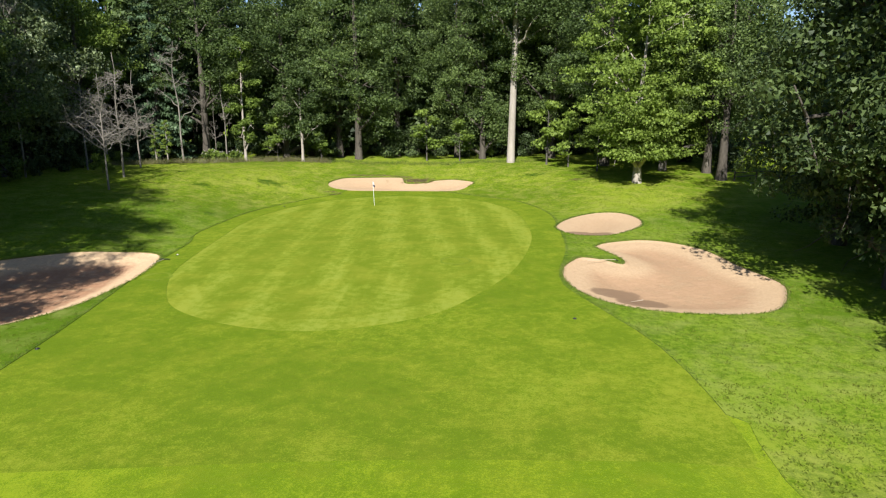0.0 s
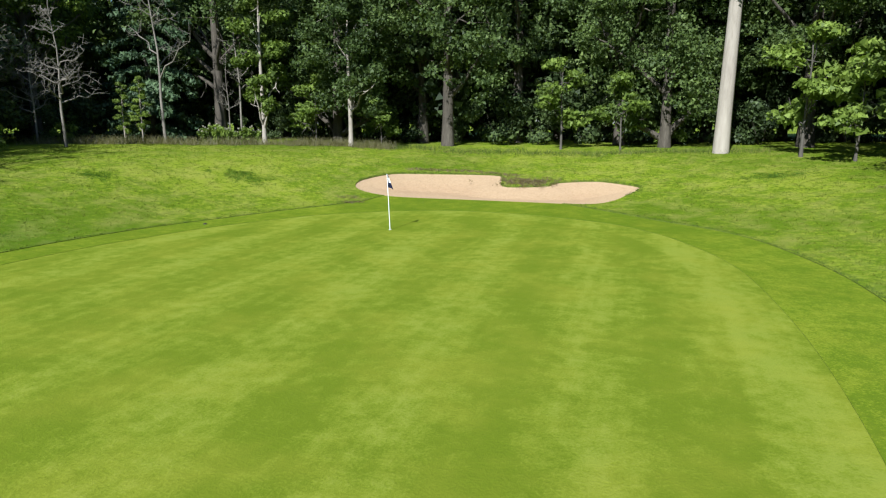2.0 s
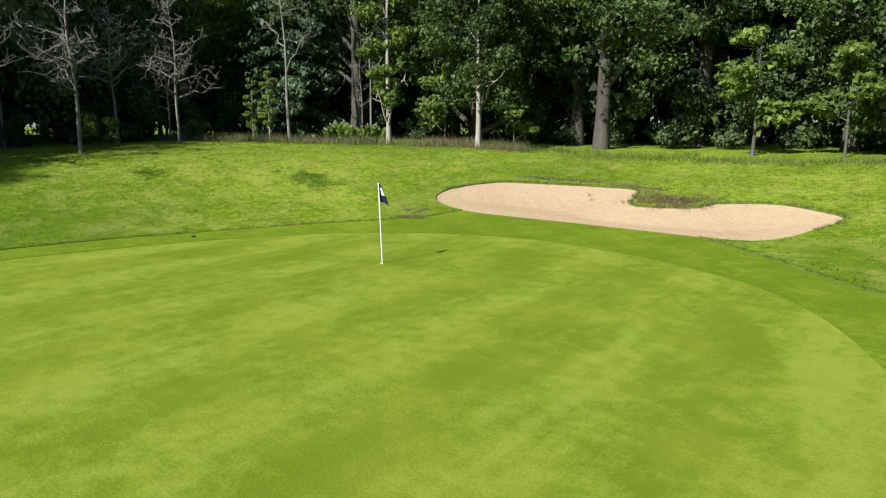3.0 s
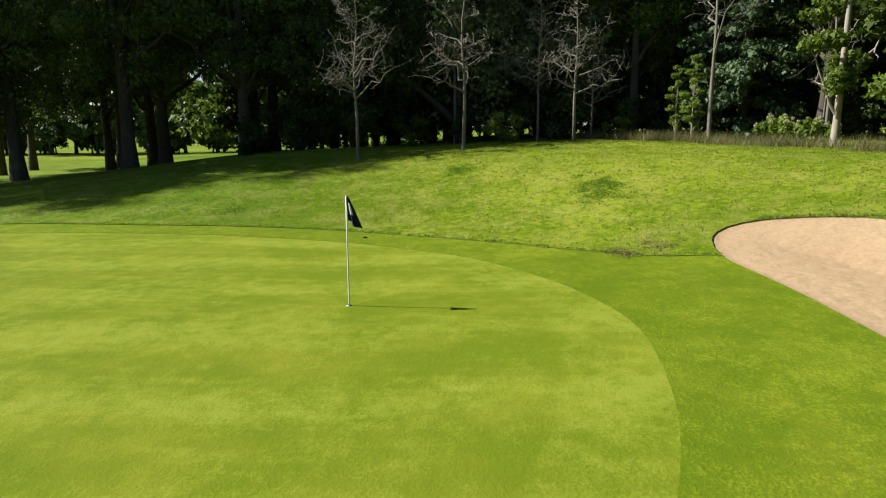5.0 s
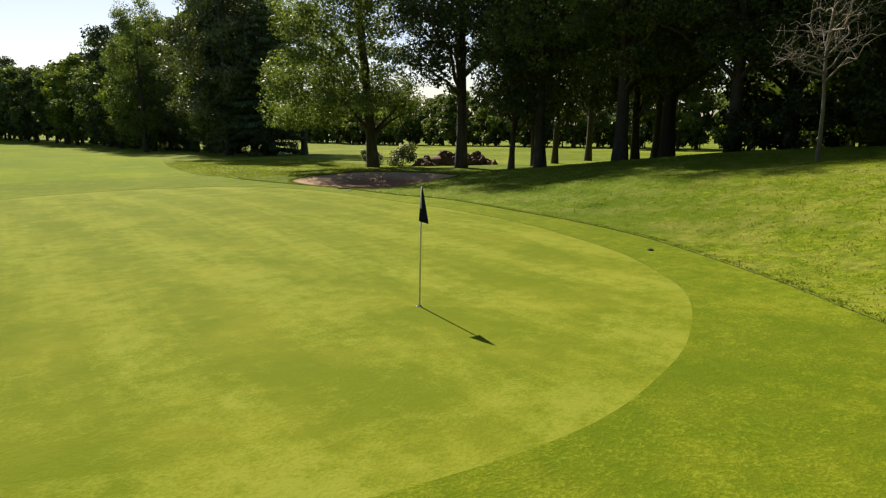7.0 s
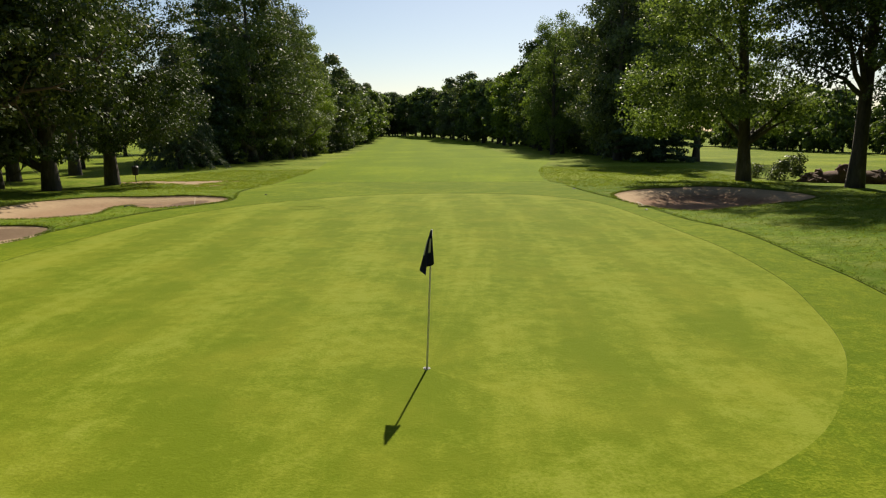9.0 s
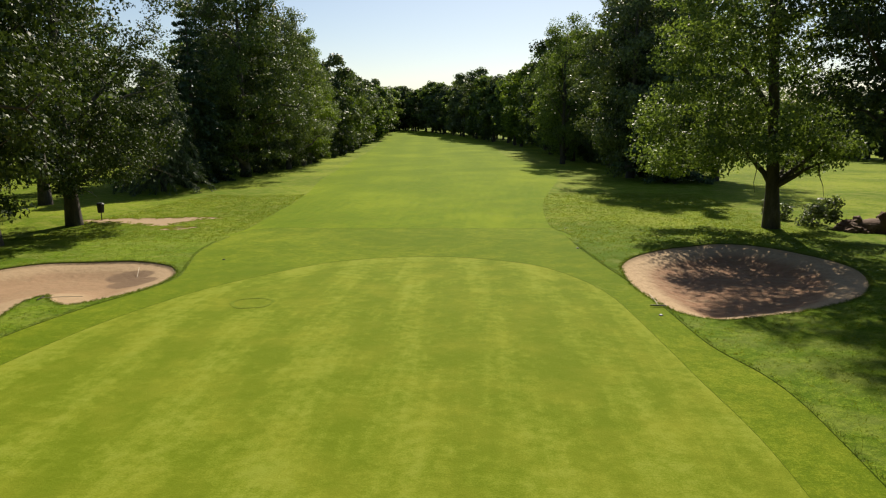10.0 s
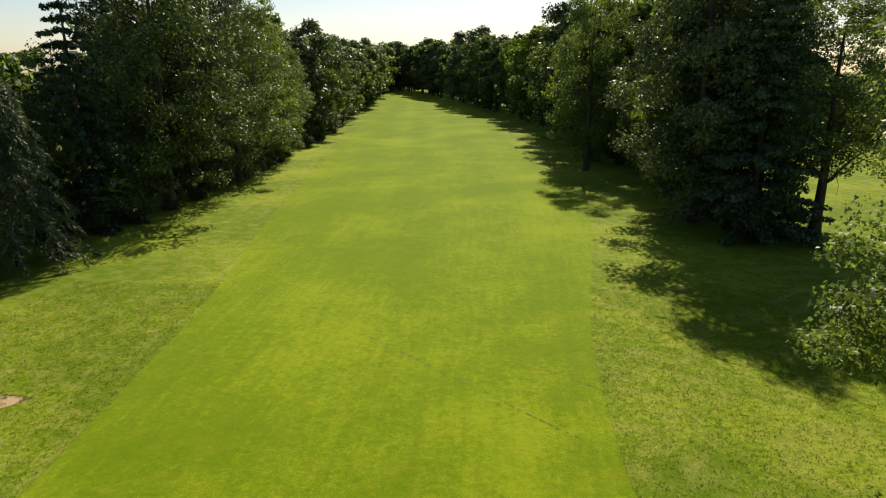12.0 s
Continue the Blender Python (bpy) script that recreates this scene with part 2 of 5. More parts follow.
M_DEAD = simple_material("bare_dead_bark", [(0.25, (0.085, 0.077, 0.062)), (0.5, (0.19, 0.172, 0.14)), (0.8, (0.32, 0.29, 0.245))], scale=7.0, stretch=(1, 1, 0.3), bump=0.6, dist=0.03)
L_OAK = leaf_material("oak_leaves", (0.0259, 0.0446, 0.0135), (0.0821, 0.1231, 0.0345), (0.1925, 0.2566, 0.0770), trans=0.34, rough=0.55, spec=0.2)
# the oak leaf colours scaled down, so crown shade sits in the colour
L_OAK_SHADE = leaf_material("shade_toned_oak_leaves", (0.0180, 0.0311, 0.0094), (0.0572, 0.0858, 0.0240), (0.1342, 0.1788, 0.0536), trans=0.16, rough=0.55, spec=0.2)
L_BEECH = leaf_material("beech_leaves", (0.0400, 0.0670, 0.0108), (0.1120, 0.1640, 0.0252), (0.2300, 0.3080, 0.0560), trans=0.3, rough=0.55, spec=0.2)
# oak leaves lightened in colour to look lit from behind
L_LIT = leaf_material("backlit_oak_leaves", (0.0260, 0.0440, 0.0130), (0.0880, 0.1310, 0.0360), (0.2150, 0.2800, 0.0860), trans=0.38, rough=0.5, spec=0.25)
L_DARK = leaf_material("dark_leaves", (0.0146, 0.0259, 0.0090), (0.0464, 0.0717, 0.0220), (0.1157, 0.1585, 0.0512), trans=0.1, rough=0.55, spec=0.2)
L_GREY = leaf_material("grey_green_leaves", (0.0328, 0.0479, 0.0212), (0.0958, 0.1277, 0.0527), (0.2098, 0.2551, 0.1134), trans=0.2, rough=0.5, spec=0.25)
L_CONIFER = leaf_material("conifer_needles", (0.0210, 0.0420, 0.0189), (0.0540, 0.0918, 0.0405), (0.1155, 0.1733, 0.0792), trans=0.06, rough=0.55, spec=0.2)
L_CEDAR = leaf_material("cedar_needles", (0.0400, 0.0600, 0.0330), (0.0940, 0.1310, 0.0700), (0.1900, 0.2350, 0.1350), trans=0.1, rough=0.55, spec=0.2)
L_RIM = leaf_material("rim_grass_blades", (0.0462, 0.0785, 0.0111), (0.0924, 0.1386, 0.0185), (0.2033, 0.2033, 0.0554), trans=0.3, rough=0.6, spec=0.2)
L_TURF = leaf_material("turf_blades", (0.0792, 0.1122, 0.0079), (0.1254, 0.1650, 0.0145), (0.2112, 0.2178, 0.0462), trans=0.5, rough=0.7, spec=0.2)
L_CLOVER = leaf_material("clover_leaves", (0.0560, 0.1150, 0.0120), (0.0950, 0.1750, 0.0200), (0.1450, 0.2350, 0.0320), trans=0.5, rough=0.7, spec=0.1)
L_FLUFF = leaf_material("seed_fluff", (0.30, 0.28, 0.25), (0.42, 0.40, 0.36), (0.55, 0.53, 0.48), trans=0.4, rough=0.9)
L_BROWN = leaf_material("brown_grass_blades", (0.075, 0.068, 0.022), (0.165, 0.125, 0.055), (0.26, 0.20, 0.10), trans=0.3)
L_DRY = leaf_material("dry_grass_blades", (0.0840, 0.0910, 0.0280), (0.1680, 0.1540, 0.0630), (0.2520, 0.2170, 0.1120), trans=0.3)


# ---- terrain
def sstep(a, b, v):
    t = np.clip((v - a) / (b - a), 0, 1)
    return t * t * (3 - 2 * t)


def terrain(x, y):
    """Height of the land: a green on a gentle fall, a bank behind and beside it, a flat fairway."""
    x, y = np.asarray(x, float), np.asarray(y, float)
    right = sstep(0, 18, x)
    bank = 2.5 * ((1 - right) * sstep(-32, 10, y) + right * sstep(-18, 24, y))
    dx, dy = (x - 2.4) / 12.6, np.where(y > -9, (y + 9) / 18.2, (y + 9) / 60)
    out = np.maximum(0, (np.power(np.abs(dx) ** 2.3 + np.abs(dy) ** 2.3, 1 / 2.3) - 1) * 14)
    left = 1 - sstep(-14, 4, x)
    base = -(0.45 - 0.22 * left) * (1 - sstep(-34, -16, y)) - 0.3 * left * (1 - sstep(-46, -31, y)) + 0.2 * sstep(-2, 10, y) - 1.5 * (1 - sstep(-190, -45, y))
    base = base - 0.55 * sstep(12, 20, x) * (1 - sstep(-43, -30, y))
    knoll = 0.6 * np.exp(-((x + 32) / 12) ** 2 - ((y + 14) / 11) ** 2)
    far = 2.5 * (1 - sstep(-420, -240, y))
    wave = 0.05 * np.sin(x * 0.31 + 1.3) * np.sin(y * 0.27) + 0.03 * np.sin(x * 0.83 + y * 0.61)
    return base + bank * (1 - np.exp(-(out / 7.0) ** 1.4)) + knoll + far + wave * sstep(1.0, 6.0, out)


def zat(x, y):
    return float(terrain(x, y))


def closed_curve(pts, step=0.4):
    """A smooth closed line through the corners."""
    p = np.array(pts, float)
    out = []
    for i in range(len(p)):
        a, b, c, d = p[i - 1], p[i], p[(i + 1) % len(p)], p[(i + 2) % len(p)]
        n = max(2, int(np.linalg.norm(c - b) / step))
        for k in range(n):
            t = k / n
            out.append(0.5 * (2 * b + (c - a) * t + (2 * a - 5 * b + 4 * c - d) * t * t + (3 * b - a - 3 * c + d) * t ** 3))
    return np.array(out)


def inside(poly, x, y):
    r = np.zeros(len(x), bool)
    px_, py_ = poly[:, 0], poly[:, 1]
    qx, qy = np.roll(px_, -1), np.roll(py_, -1)
    for a, b, c, d in zip(px_, py_, qx, qy):
        hit_ = ((b > y) != (d > y)) & (x < (c - a) * (y - b) / (d - b + 1e-12) + a)
        r ^= hit_
    return r


def edge_distance(poly, x, y):
    best = np.full(len(x), 1e9)
    for (a, b), (c, d) in zip(poly, np.roll(poly, -1, axis=0)):
        ux, uy = c - a, d - b
        t = np.clip(((x - a) * ux + (y - b) * uy) / (ux * ux + uy * uy + 1e-12), 0, 1)
        best = np.minimum(best, np.hypot(x - a - t * ux, y - b - t * uy))
    return best


GREEN = closed_curve([(-8.3, -10.5), (-8.15, -6.6), (-7.55, -3.6), (-6.75, -1.1), (-5.4, 1.2), (-4.25, 2.5), (-2.6, 3.7), (-0.9, 4.55), (1.5, 5.15), (4.8, 4.8), (7.6, 3.8),
                      (9.2, 2.6), (10.6, 0.6), (11.9, -2.9), (12.45, -8.5), (12.4, -13.5), (12.0, -16.8), (11.3, -20.2), (10.3, -23.5), (8.8, -26.6), (6.9, -29.5), (4.6, -31.1), (2.2, -31.9),
                      (-0.2, -31.8), (-2.8, -30.8), (-4.9, -29.1), (-6.45, -26), (-7.2, -23.2), (-7.55, -19.5), (-7.95, -14.5)])
APRON = closed_curve([(-6.55, -42.5), (-7.1, -39.2), (-7.35, -35.6), (-7.65, -32.3), (-8.35, -26.8), (-8.8, -23.3), (-8.95, -20.5), (-9.2, -17), (-9.9, -14.6), (-10.1, -12.5), (-9.95, -9),
                      (-9.8, -5.8), (-9.0, -1.9), (-7.0, 2.4), (-5.5, 4.8), (-4.5, 6.6), (-3.9, 8.5), (-2.6, 9.3), (0.5, 9.5), (3.4, 9.4), (5.0, 8.9), (7.0, 7.3), (9.6, 5.0), (12.6, 2.4),
                      (14.2, -1.6), (14.75, -5.9), (14.6, -10.2), (14.4, -13.5), (14.1, -17), (13.6, -20), (12.9, -23), (12.75, -25.2), (13.1, -26.7), (14.0, -29.4), (15.0, -32.7), (15.45, -36.6),
                      (15.4, -40), (15.1, -41), (14.4, -41.1), (5.3, -41.3), (-5.8, -42.4)], 0.5)
FAIRWAY = closed_curve([(-7.2, -38), (0, -38), (6, -38), (15.2, -38), (15.6, -41.5), (16.6, -51.7), (18.1, -64.7), (22.0, -86.2), (26.3, -118.5), (31.9, -161.5), (40.7, -237.0), (51.0, -323.1), (60.8, -431.0), (56.8, -441.9), (47.8, -431.4), (14.2, -324.3), (-1.4, -238.3), (-5.9, -162.7), (-11.9, -108.8), (-11.5, -87.2), (-7.9, -63.3), (-6.8, -53.5), (-6.5, -43.5)], 1.0)
BUNKERS = [
    ("back", [(-5.75, 9.0), (-6.15, 10.3), (-5.4, 12.1), (-4.4, 13.0), (-2.2, 13.65), (0.7, 14.05), (1.25, 13.6), (1.65, 12.0), (2.8, 11.95), (4.2, 12.3), (4.6, 12.9), (6.6, 13.1), (8.5, 12.1),
              (8.9, 11.45), (8.4, 10.5), (7.6, 9.2), (6.4, 8.65), (3.7, 8.75), (-1, 8.8), (-4.1, 8.5)], 0.30, M_SAND, "pale sand bunker cut into the grass bank"),
    ("small", [(14.4, -10.9), (15.7, -7.5), (18.0, -5.3), (20.0, -5.6), (20.9, -7.8), (20.5, -10.4), (18.7, -13.0), (16.9, -14.1), (15.1, -13.5)], 0.25, M_SAND,
     "small round pale sand bunker beside the green"),
    ("big", [(12.95, -24.0), (13.2, -22.4), (13.8, -21.1), (14.6, -20.1), (15.7, -20.7), (16.5, -21.6), (16.75, -20.8), (16.4, -19.4), (15.9, -17.9), (15.9, -17.3), (16.9, -16.2), (18.95, -15.5),
             (20.7, -16.5), (22, -18.6), (22.6, -21.7), (23.4, -24.6), (22.9, -26.5), (21.6, -28.6), (19.8, -29.3), (17, -29.4), (14.85, -28.5), (13.6, -27), (13.05, -25.4)], 0.36, M_SAND,
     "large pale sand bunker with a tongue of turf"),
    ("side", [(-8.6, -27.4), (-8.5, -25.5), (-8.7, -23.2), (-9.0, -21.6), (-9.5, -20.4), (-10.6, -19.8), (-12.35, -20.1), (-14.2, -20.7), (-17.2, -23), (-19.8, -27.5), (-20.3, -31),
              (-18.5, -35), (-16, -36.2), (-13.4, -35), (-11.6, -33.6), (-10.3, -32.2), (-9.4, -30.8), (-8.85, -29.3)], 0.6, M_SAND_RED, "pale sand bunker half in tree shade, floor reddened as if backlit"),
]
BUNKERS.append(("bare", [(20.6, -49.1), (23.2, -49.2), (26.3, -48.6), (31.9, -46.9), (31.5, -45.8), (27, -45.2), (24.2, -44.4), (22.9, -45.1), (22.5, -46.4), (21.6, -47.8)], 0.0, M_SAND,
                "bare worn sandy patch in the rough"))
BUNKERS.append(("bare", [(20.3, -43.8), (20.9, -43.1), (22.1, -42.4), (23.0, -42.9), (22.6, -44.0), (21.4, -44.2)], 0.0, M_SAND, "small bare sandy scrape in the rough"))
BUNKERS = [(n_, closed_curve(p_, 0.35), d_, m_, l_) for n_, p_, d_, m_, l_ in BUNKERS]


DAMP = [(15.2, -25.7, 1.9), (16.1, -27.1, 1.9), (16.4, -12.7, 2.4)]
RELIEF = {"back": 0.024, "small": 0.02, "big": 0.022, "side": 0.045}


def land_height(x, y):
    z = terrain(x, y)
    for n_, poly, depth, m_, l_ in BUNKERS:
        near = (x > poly[:, 0].min()) & (x < poly[:, 0].max()) & (y > poly[:, 1].min()) & (y < poly[:, 1].max())
        i = np.where(near)[0]
        if len(i):
            xi, yi = x[i], y[i]
            ins = inside(poly, xi, yi)
            d = edge_distance(poly, xi, yi)
            z[i] -= np.where(ins, (0.1 if depth else 0.0) + depth * sstep(0, 1.6, d), 0)
    return z


def build_land():
    from mathutils.geometry import delaunay_2d_cdt
    rng = np.random.default_rng(5)
    pts, edges = [], []
    curves = [GREEN, APRON, FAIRWAY] + [b[1] for b in BUNKERS]
    for c in curves:
        k = len(pts)
        pts += [tuple(p) for p in c]
        edges += [(k + i, k + (i + 1) % len(c)) for i in range(len(c))]
    allc = np.array(pts)

    def grid(x0, x1, y0, y1, s):
        gx, gy = np.meshgrid(np.arange(x0, x1, s), np.arange(y0, y1, s))
        g = np.stack([gx.ravel(), gy.ravel()], 1)
        return g + rng.uniform(-0.3, 0.3, g.shape) * s
    near = grid(-42, 42, -62, 34, 1.0)
    mid = grid(-110, 110, -200, 90, 6.0)
    mid = mid[~((np.abs(mid[:, 0]) < 42) & (mid[:, 1] > -62) & (mid[:, 1] < 34))]
    far = grid(-1500, 1500, -1800, 1500, 60.0)
    far = far[~((np.abs(far[:, 0]) < 110) & (far[:, 1] > -200) & (far[:, 1] < 90))]
    g = grid(-9, 13.2, -33, 6, 0.6)
    extra = [g[inside(GREEN, g[:, 0], g[:, 1])]]
    near = near[~inside(GREEN, near[:, 0], near[:, 1])]
    for n_, poly, *_ in BUNKERS:
        g = grid(poly[:, 0].min(), poly[:, 0].max(), poly[:, 1].min(), poly[:, 1].max(), 0.45)
        extra.append(g[inside(poly, g[:, 0], g[:, 1])] + 0.0)
    free = np.concatenate([near, mid, far] + extra)
    keep = np.ones(len(free), bool)
    for i in range(0, len(free), 2000):
        blk = free[i:i + 2000]
        d = np.min((blk[:, None, 0] - allc[None, :, 0]) ** 2 + (blk[:, None, 1] - allc[None, :, 1]) ** 2, axis=1)
        keep[i:i + 2000] = d > 0.2 ** 2
    free = free[keep]
    pts += [tuple(p) for p in free]
    verts, _, faces, *_ = delaunay_2d_cdt([Vector(p) for p in pts], edges, [], 0, 1e-4)
    v = np.array([(p.x, p.y) for p in verts])
    f = np.array([fc[:3] for fc in faces])
    cen = v[f].mean(axis=1)
    region = np.zeros(len(f), int)
    region[inside(FAIRWAY, cen[:, 0], cen[:, 1])] = 1
    region[inside(APRON, cen[:, 0], cen[:, 1])] = 2
    region[inside(GREEN, cen[:, 0], cen[:, 1])] = 3
    for k, b in enumerate(BUNKERS):
        region[inside(b[1], cen[:, 0], cen[:, 1])] = 4 + k
    base = terrain(v[:, 0], v[:, 1])
    sunk = land_height(v[:, 0].copy(), v[:, 1].copy())
    lift = {0: 0.05, 1: 0.012, 2: 0.008, 3: 0.0}

    def sheet(name, reg, mat, zz, skirt=0.0):
        ff = f[region == reg]
        used, inv = np.unique(ff, return_inverse=True)
        ff = inv.reshape(-1, 3)
        co = np.column_stack([v[used], zz[used]])
        a, b, c = co[ff[:, 0]], co[ff[:, 1]], co[ff[:, 2]]
        flip = np.cross(b - a, c - a)[:, 2] < 0
        ff[flip] = ff[flip][:, ::-1]
        fl = [tuple(int(i) for i in t) for t in ff]
        cl = [tuple(p) for p in co]
        mats = [0] * len(fl)
        if skirt:
            count = {}
            for t in fl:
                for i in range(3):
                    e = (t[i], t[(i + 1) % 3])
                    count[e] = count.get(e, 0) + 1
            rim = [e for e in count if (e[1], e[0]) not in count]
            low = {}
            for a_, b_ in rim:
                for q in (a_, b_):
                    if q not in low:
                        low[q] = len(cl)
                        cl.append(cl[q])
                        cl.append((cl[q][0], cl[q][1], cl[q][2] - skirt))
                fl.append((low[b_], low[a_], low[a_] + 1, low[b_] + 1))
                mats.append(1)
        me = bpy.data.meshes.new(name)
        me.from_pydata(cl, [], fl)
        me.materials.append(mat)
        if skirt:
            me.materials.append(M_EARTH)
            me.polygons.foreach_set("material_index", mats)
        me.polygons.foreach_set("use_smooth", [i == 0 for i in mats])
        me.update()
        return new(name, me)
    rough_z = base + 0.014 + 0.015 * sstep(-60, -38, v[:, 1])
    tagged(sheet("ground", 0, M_ROUGH, rough_z, 0.3), "uneven mown rough grass with dry patches", "grass", kind="structure")
    tagged(sheet("fairway", 1, M_FAIRWAY, base + lift[1], 0.06), "long mown bright green fairway turf", "fairway", kind="structure")
    tagged(sheet("apron", 2, M_APRON, base + lift[2], 0.3), "closely mown apron turf round the green", "turf", kind="structure")
    gr = sheet("putting_green", 3, M_GREEN, base, 0.04)
    co = np.empty(len(gr.data.vertices) * 3, np.float32)
    gr.data.vertices.foreach_get("co", co)
    co = co.reshape(-1, 3)
    gr.data.attributes.new("rim", 'FLOAT', 'POINT').data.foreach_set("value", np.minimum(edge_distance(GREEN, co[:, 0], co[:, 1]), 5).astype(np.float32))
    tagged(gr, "pale smooth putting green with faint mowing bands", "putting green", kind="structure")
    for k, b in enumerate(BUNKERS):
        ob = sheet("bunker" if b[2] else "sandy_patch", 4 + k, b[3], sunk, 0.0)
        if b[2]:
            # trodden and raked sand: real hollows and ridges
            bm = bmesh.new()
            bm.from_mesh(ob.data)
            bmesh.ops.subdivide_edges(bm, edges=bm.edges[:], cuts=4, use_grid_fill=True)
            bm.to_mesh(ob.data)
            bm.free()
            ob.data.polygons.foreach_set("use_smooth", [True] * len(ob.data.polygons))
        co = np.empty(len(ob.data.vertices) * 3, np.float32)
        ob.data.vertices.foreach_get("co", co)
        co = co.reshape(-1, 3)
        d = edge_distance(b[1], co[:, 0], co[:, 1])
        if b[2]:
            tread = np.array([noise.noise(Vector((p[0] * 3.4, p[1] * 3.4, 7.0 * k))) + 0.5 * noise.noise(Vector((p[0] * 7.5, p[1] * 7.5, 3.0 + k))) for p in co])
            co[:, 2] = terrain(co[:, 0], co[:, 1]) - (0.09 if b[0] in ("big", "side") else 0.04) * sstep(0, 0.25, d) - 0.02 - b[2] * sstep(0, 3.0, d) + RELIEF[b[0]] * tread * sstep(0.05, 0.6, d)
            ob.data.vertices.foreach_set("co", co.ravel())
            ob.data.update()
        # heavier floor browning on big and side imitates sand seen against the sun
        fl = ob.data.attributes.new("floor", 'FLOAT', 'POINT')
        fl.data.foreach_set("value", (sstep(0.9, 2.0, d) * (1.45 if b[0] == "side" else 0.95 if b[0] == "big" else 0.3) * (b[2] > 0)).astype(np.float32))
        wet = np.zeros(len(co))
        for cx, cy, r in DAMP:
            wet = np.maximum(wet, 1.15 - np.hypot(co[:, 0] - cx, (co[:, 1] - cy) * 1.3) / r)
        ob.data.attributes.new("damp", 'FLOAT', 'POINT').data.foreach_set("value", np.clip(wet, 0, 1).astype(np.float32))
        tagged(ob, b[4], "sand bunker" if b[2] else "bare patch", group="bunkers round the green" if b[2] else "", kind="structure")


build_land()


# ---- trees
def mesh_object(name, verts, faces, mat, smooth=False):
    me = bpy.data.meshes.new(name)
    verts = np.asarray(verts, np.float32)
    me.vertices.add(len(verts))
    me.vertices.foreach_set("co", verts.ravel())
    sizes = np.array([len(t) for t in faces], np.int32) if not isinstance(faces, np.ndarray) else np.full(len(faces), faces.shape[1], np.int32)
    idx = np.concatenate([np.asarray(t, np.int32) for t in faces]) if not isinstance(faces, np.ndarray) else faces.astype(np.int32).ravel()
    me.loops.add(len(idx))
    me.loops.foreach_set("vertex_index", idx)
    me.polygons.add(len(sizes))
    me.polygons.foreach_set("loop_start", np.concatenate([[0], np.cumsum(sizes)[:-1]]).astype(np.int32))
    me.polygons.foreach_set("use_smooth", np.full(len(sizes), smooth))
    me.materials.append(mat)
    me.update(calc_edges=True)
    me.validate()
    return new(name, me)


def tube(path, radii, sides=8, verts=None, faces=None):
    """A tapered bent pipe along a path, added to the lists."""
    path = [Vector(p) for p in path]
    start = len(verts)
    for i, (p, r) in enumerate(zip(path, radii)):
        d = (path[min(i + 1, len(path) - 1)] - path[max(i - 1, 0)]).normalized()
        u = d.cross(Vector((0.31, 0.87, 0.11))).normalized()
        w = d.cross(u)
        for k in range(sides):
            a = 2 * math.pi * k / sides
            verts.append(tuple(p + u * (math.cos(a) * r) + w * (math.sin(a) * r)))
    for i in range(len(path) - 1):
        for k in range(sides):
            a, b = start + i * sides + k, start + i * sides + (k + 1) % sides
            faces.append((a, b, b + sides, a + sides))
    faces.append(tuple(start + (len(path) - 1) * sides + k for k in range(sides)))


def bent(rng, a, b, bends=4, wob=0.06, sag=0.0):
    a, b = Vector(a), Vector(b)
    ln = (b - a).length
    out = []
    for i in range(bends + 1):
        t = i / bends
        p = a.lerp(b, t)
        if 0 < i < bends:
            p += Vector(rng.normal(0, wob * ln / bends, 3))
        p.z += sag * math.sin(math.pi * t) * ln
        out.append(p)
    return out


def leaves(rng, centres, spread, per, size, flat=0.6, hang=0.0, simple=False):
    """Folded leaf sprays scattered round the given points; returns vertices and faces."""
    centres = np.asarray(centres, float)
    n = len(centres) * per
    c = np.repeat(centres, per, axis=0)
    sp = np.repeat(np.broadcast_to(spread, (len(centres),)), per)
    off = rng.normal(0, 1, (n, 3))
    off /= np.linalg.norm(off, axis=1, keepdims=True) + 1e-9
    off *= (rng.uniform(0.15, 1, (n, 1)) ** 0.5) * sp[:, None]
    off[:, 2] *= flat
    p = c + off
    nrm = off / (np.linalg.norm(off, axis=1, keepdims=True) + 1e-9) * 0.7 + rng.normal(0, 0.5, (n, 3)) + np.array([0, 0, 0.3])
    nrm /= np.linalg.norm(nrm, axis=1, keepdims=True) + 1e-9
    t = rng.normal(0, 1, (n, 3))
    t[:, 2] -= hang
    t -= nrm * np.sum(t * nrm, axis=1, keepdims=True)
    t /= np.linalg.norm(t, axis=1, keepdims=True) + 1e-9
    b = np.cross(nrm, t)
    s = size * rng.uniform(0.6, 1.35, (n, 1))
    w = s * rng.uniform(0.32, 0.5, (n, 1))
    v = np.empty((n, 4, 3))
    v[:, 0] = p - t * s * 0.5
    v[:, 1] = p + b * w + nrm * s * 0.12
    v[:, 2] = p + t * s * 0.6
    v[:, 3] = p - b * w + nrm * s * 0.12
    if simple:
        v = np.stack([p + b * w * 1.25 - t * s * 0.38 + nrm * s * 0.1, p - b * w * 1.25 - t * s * 0.30 - nrm * s * 0.1, v[:, 2]], axis=1)
        return v.reshape(-1, 3), np.arange(n * 3).reshape(n, 3)
    q = np.arange(n * 4).reshape(n, 4)
    f = np.concatenate([q[:, [0, 1, 2]], q[:, [0, 2, 3]]])
    return v.reshape(-1, 3), f


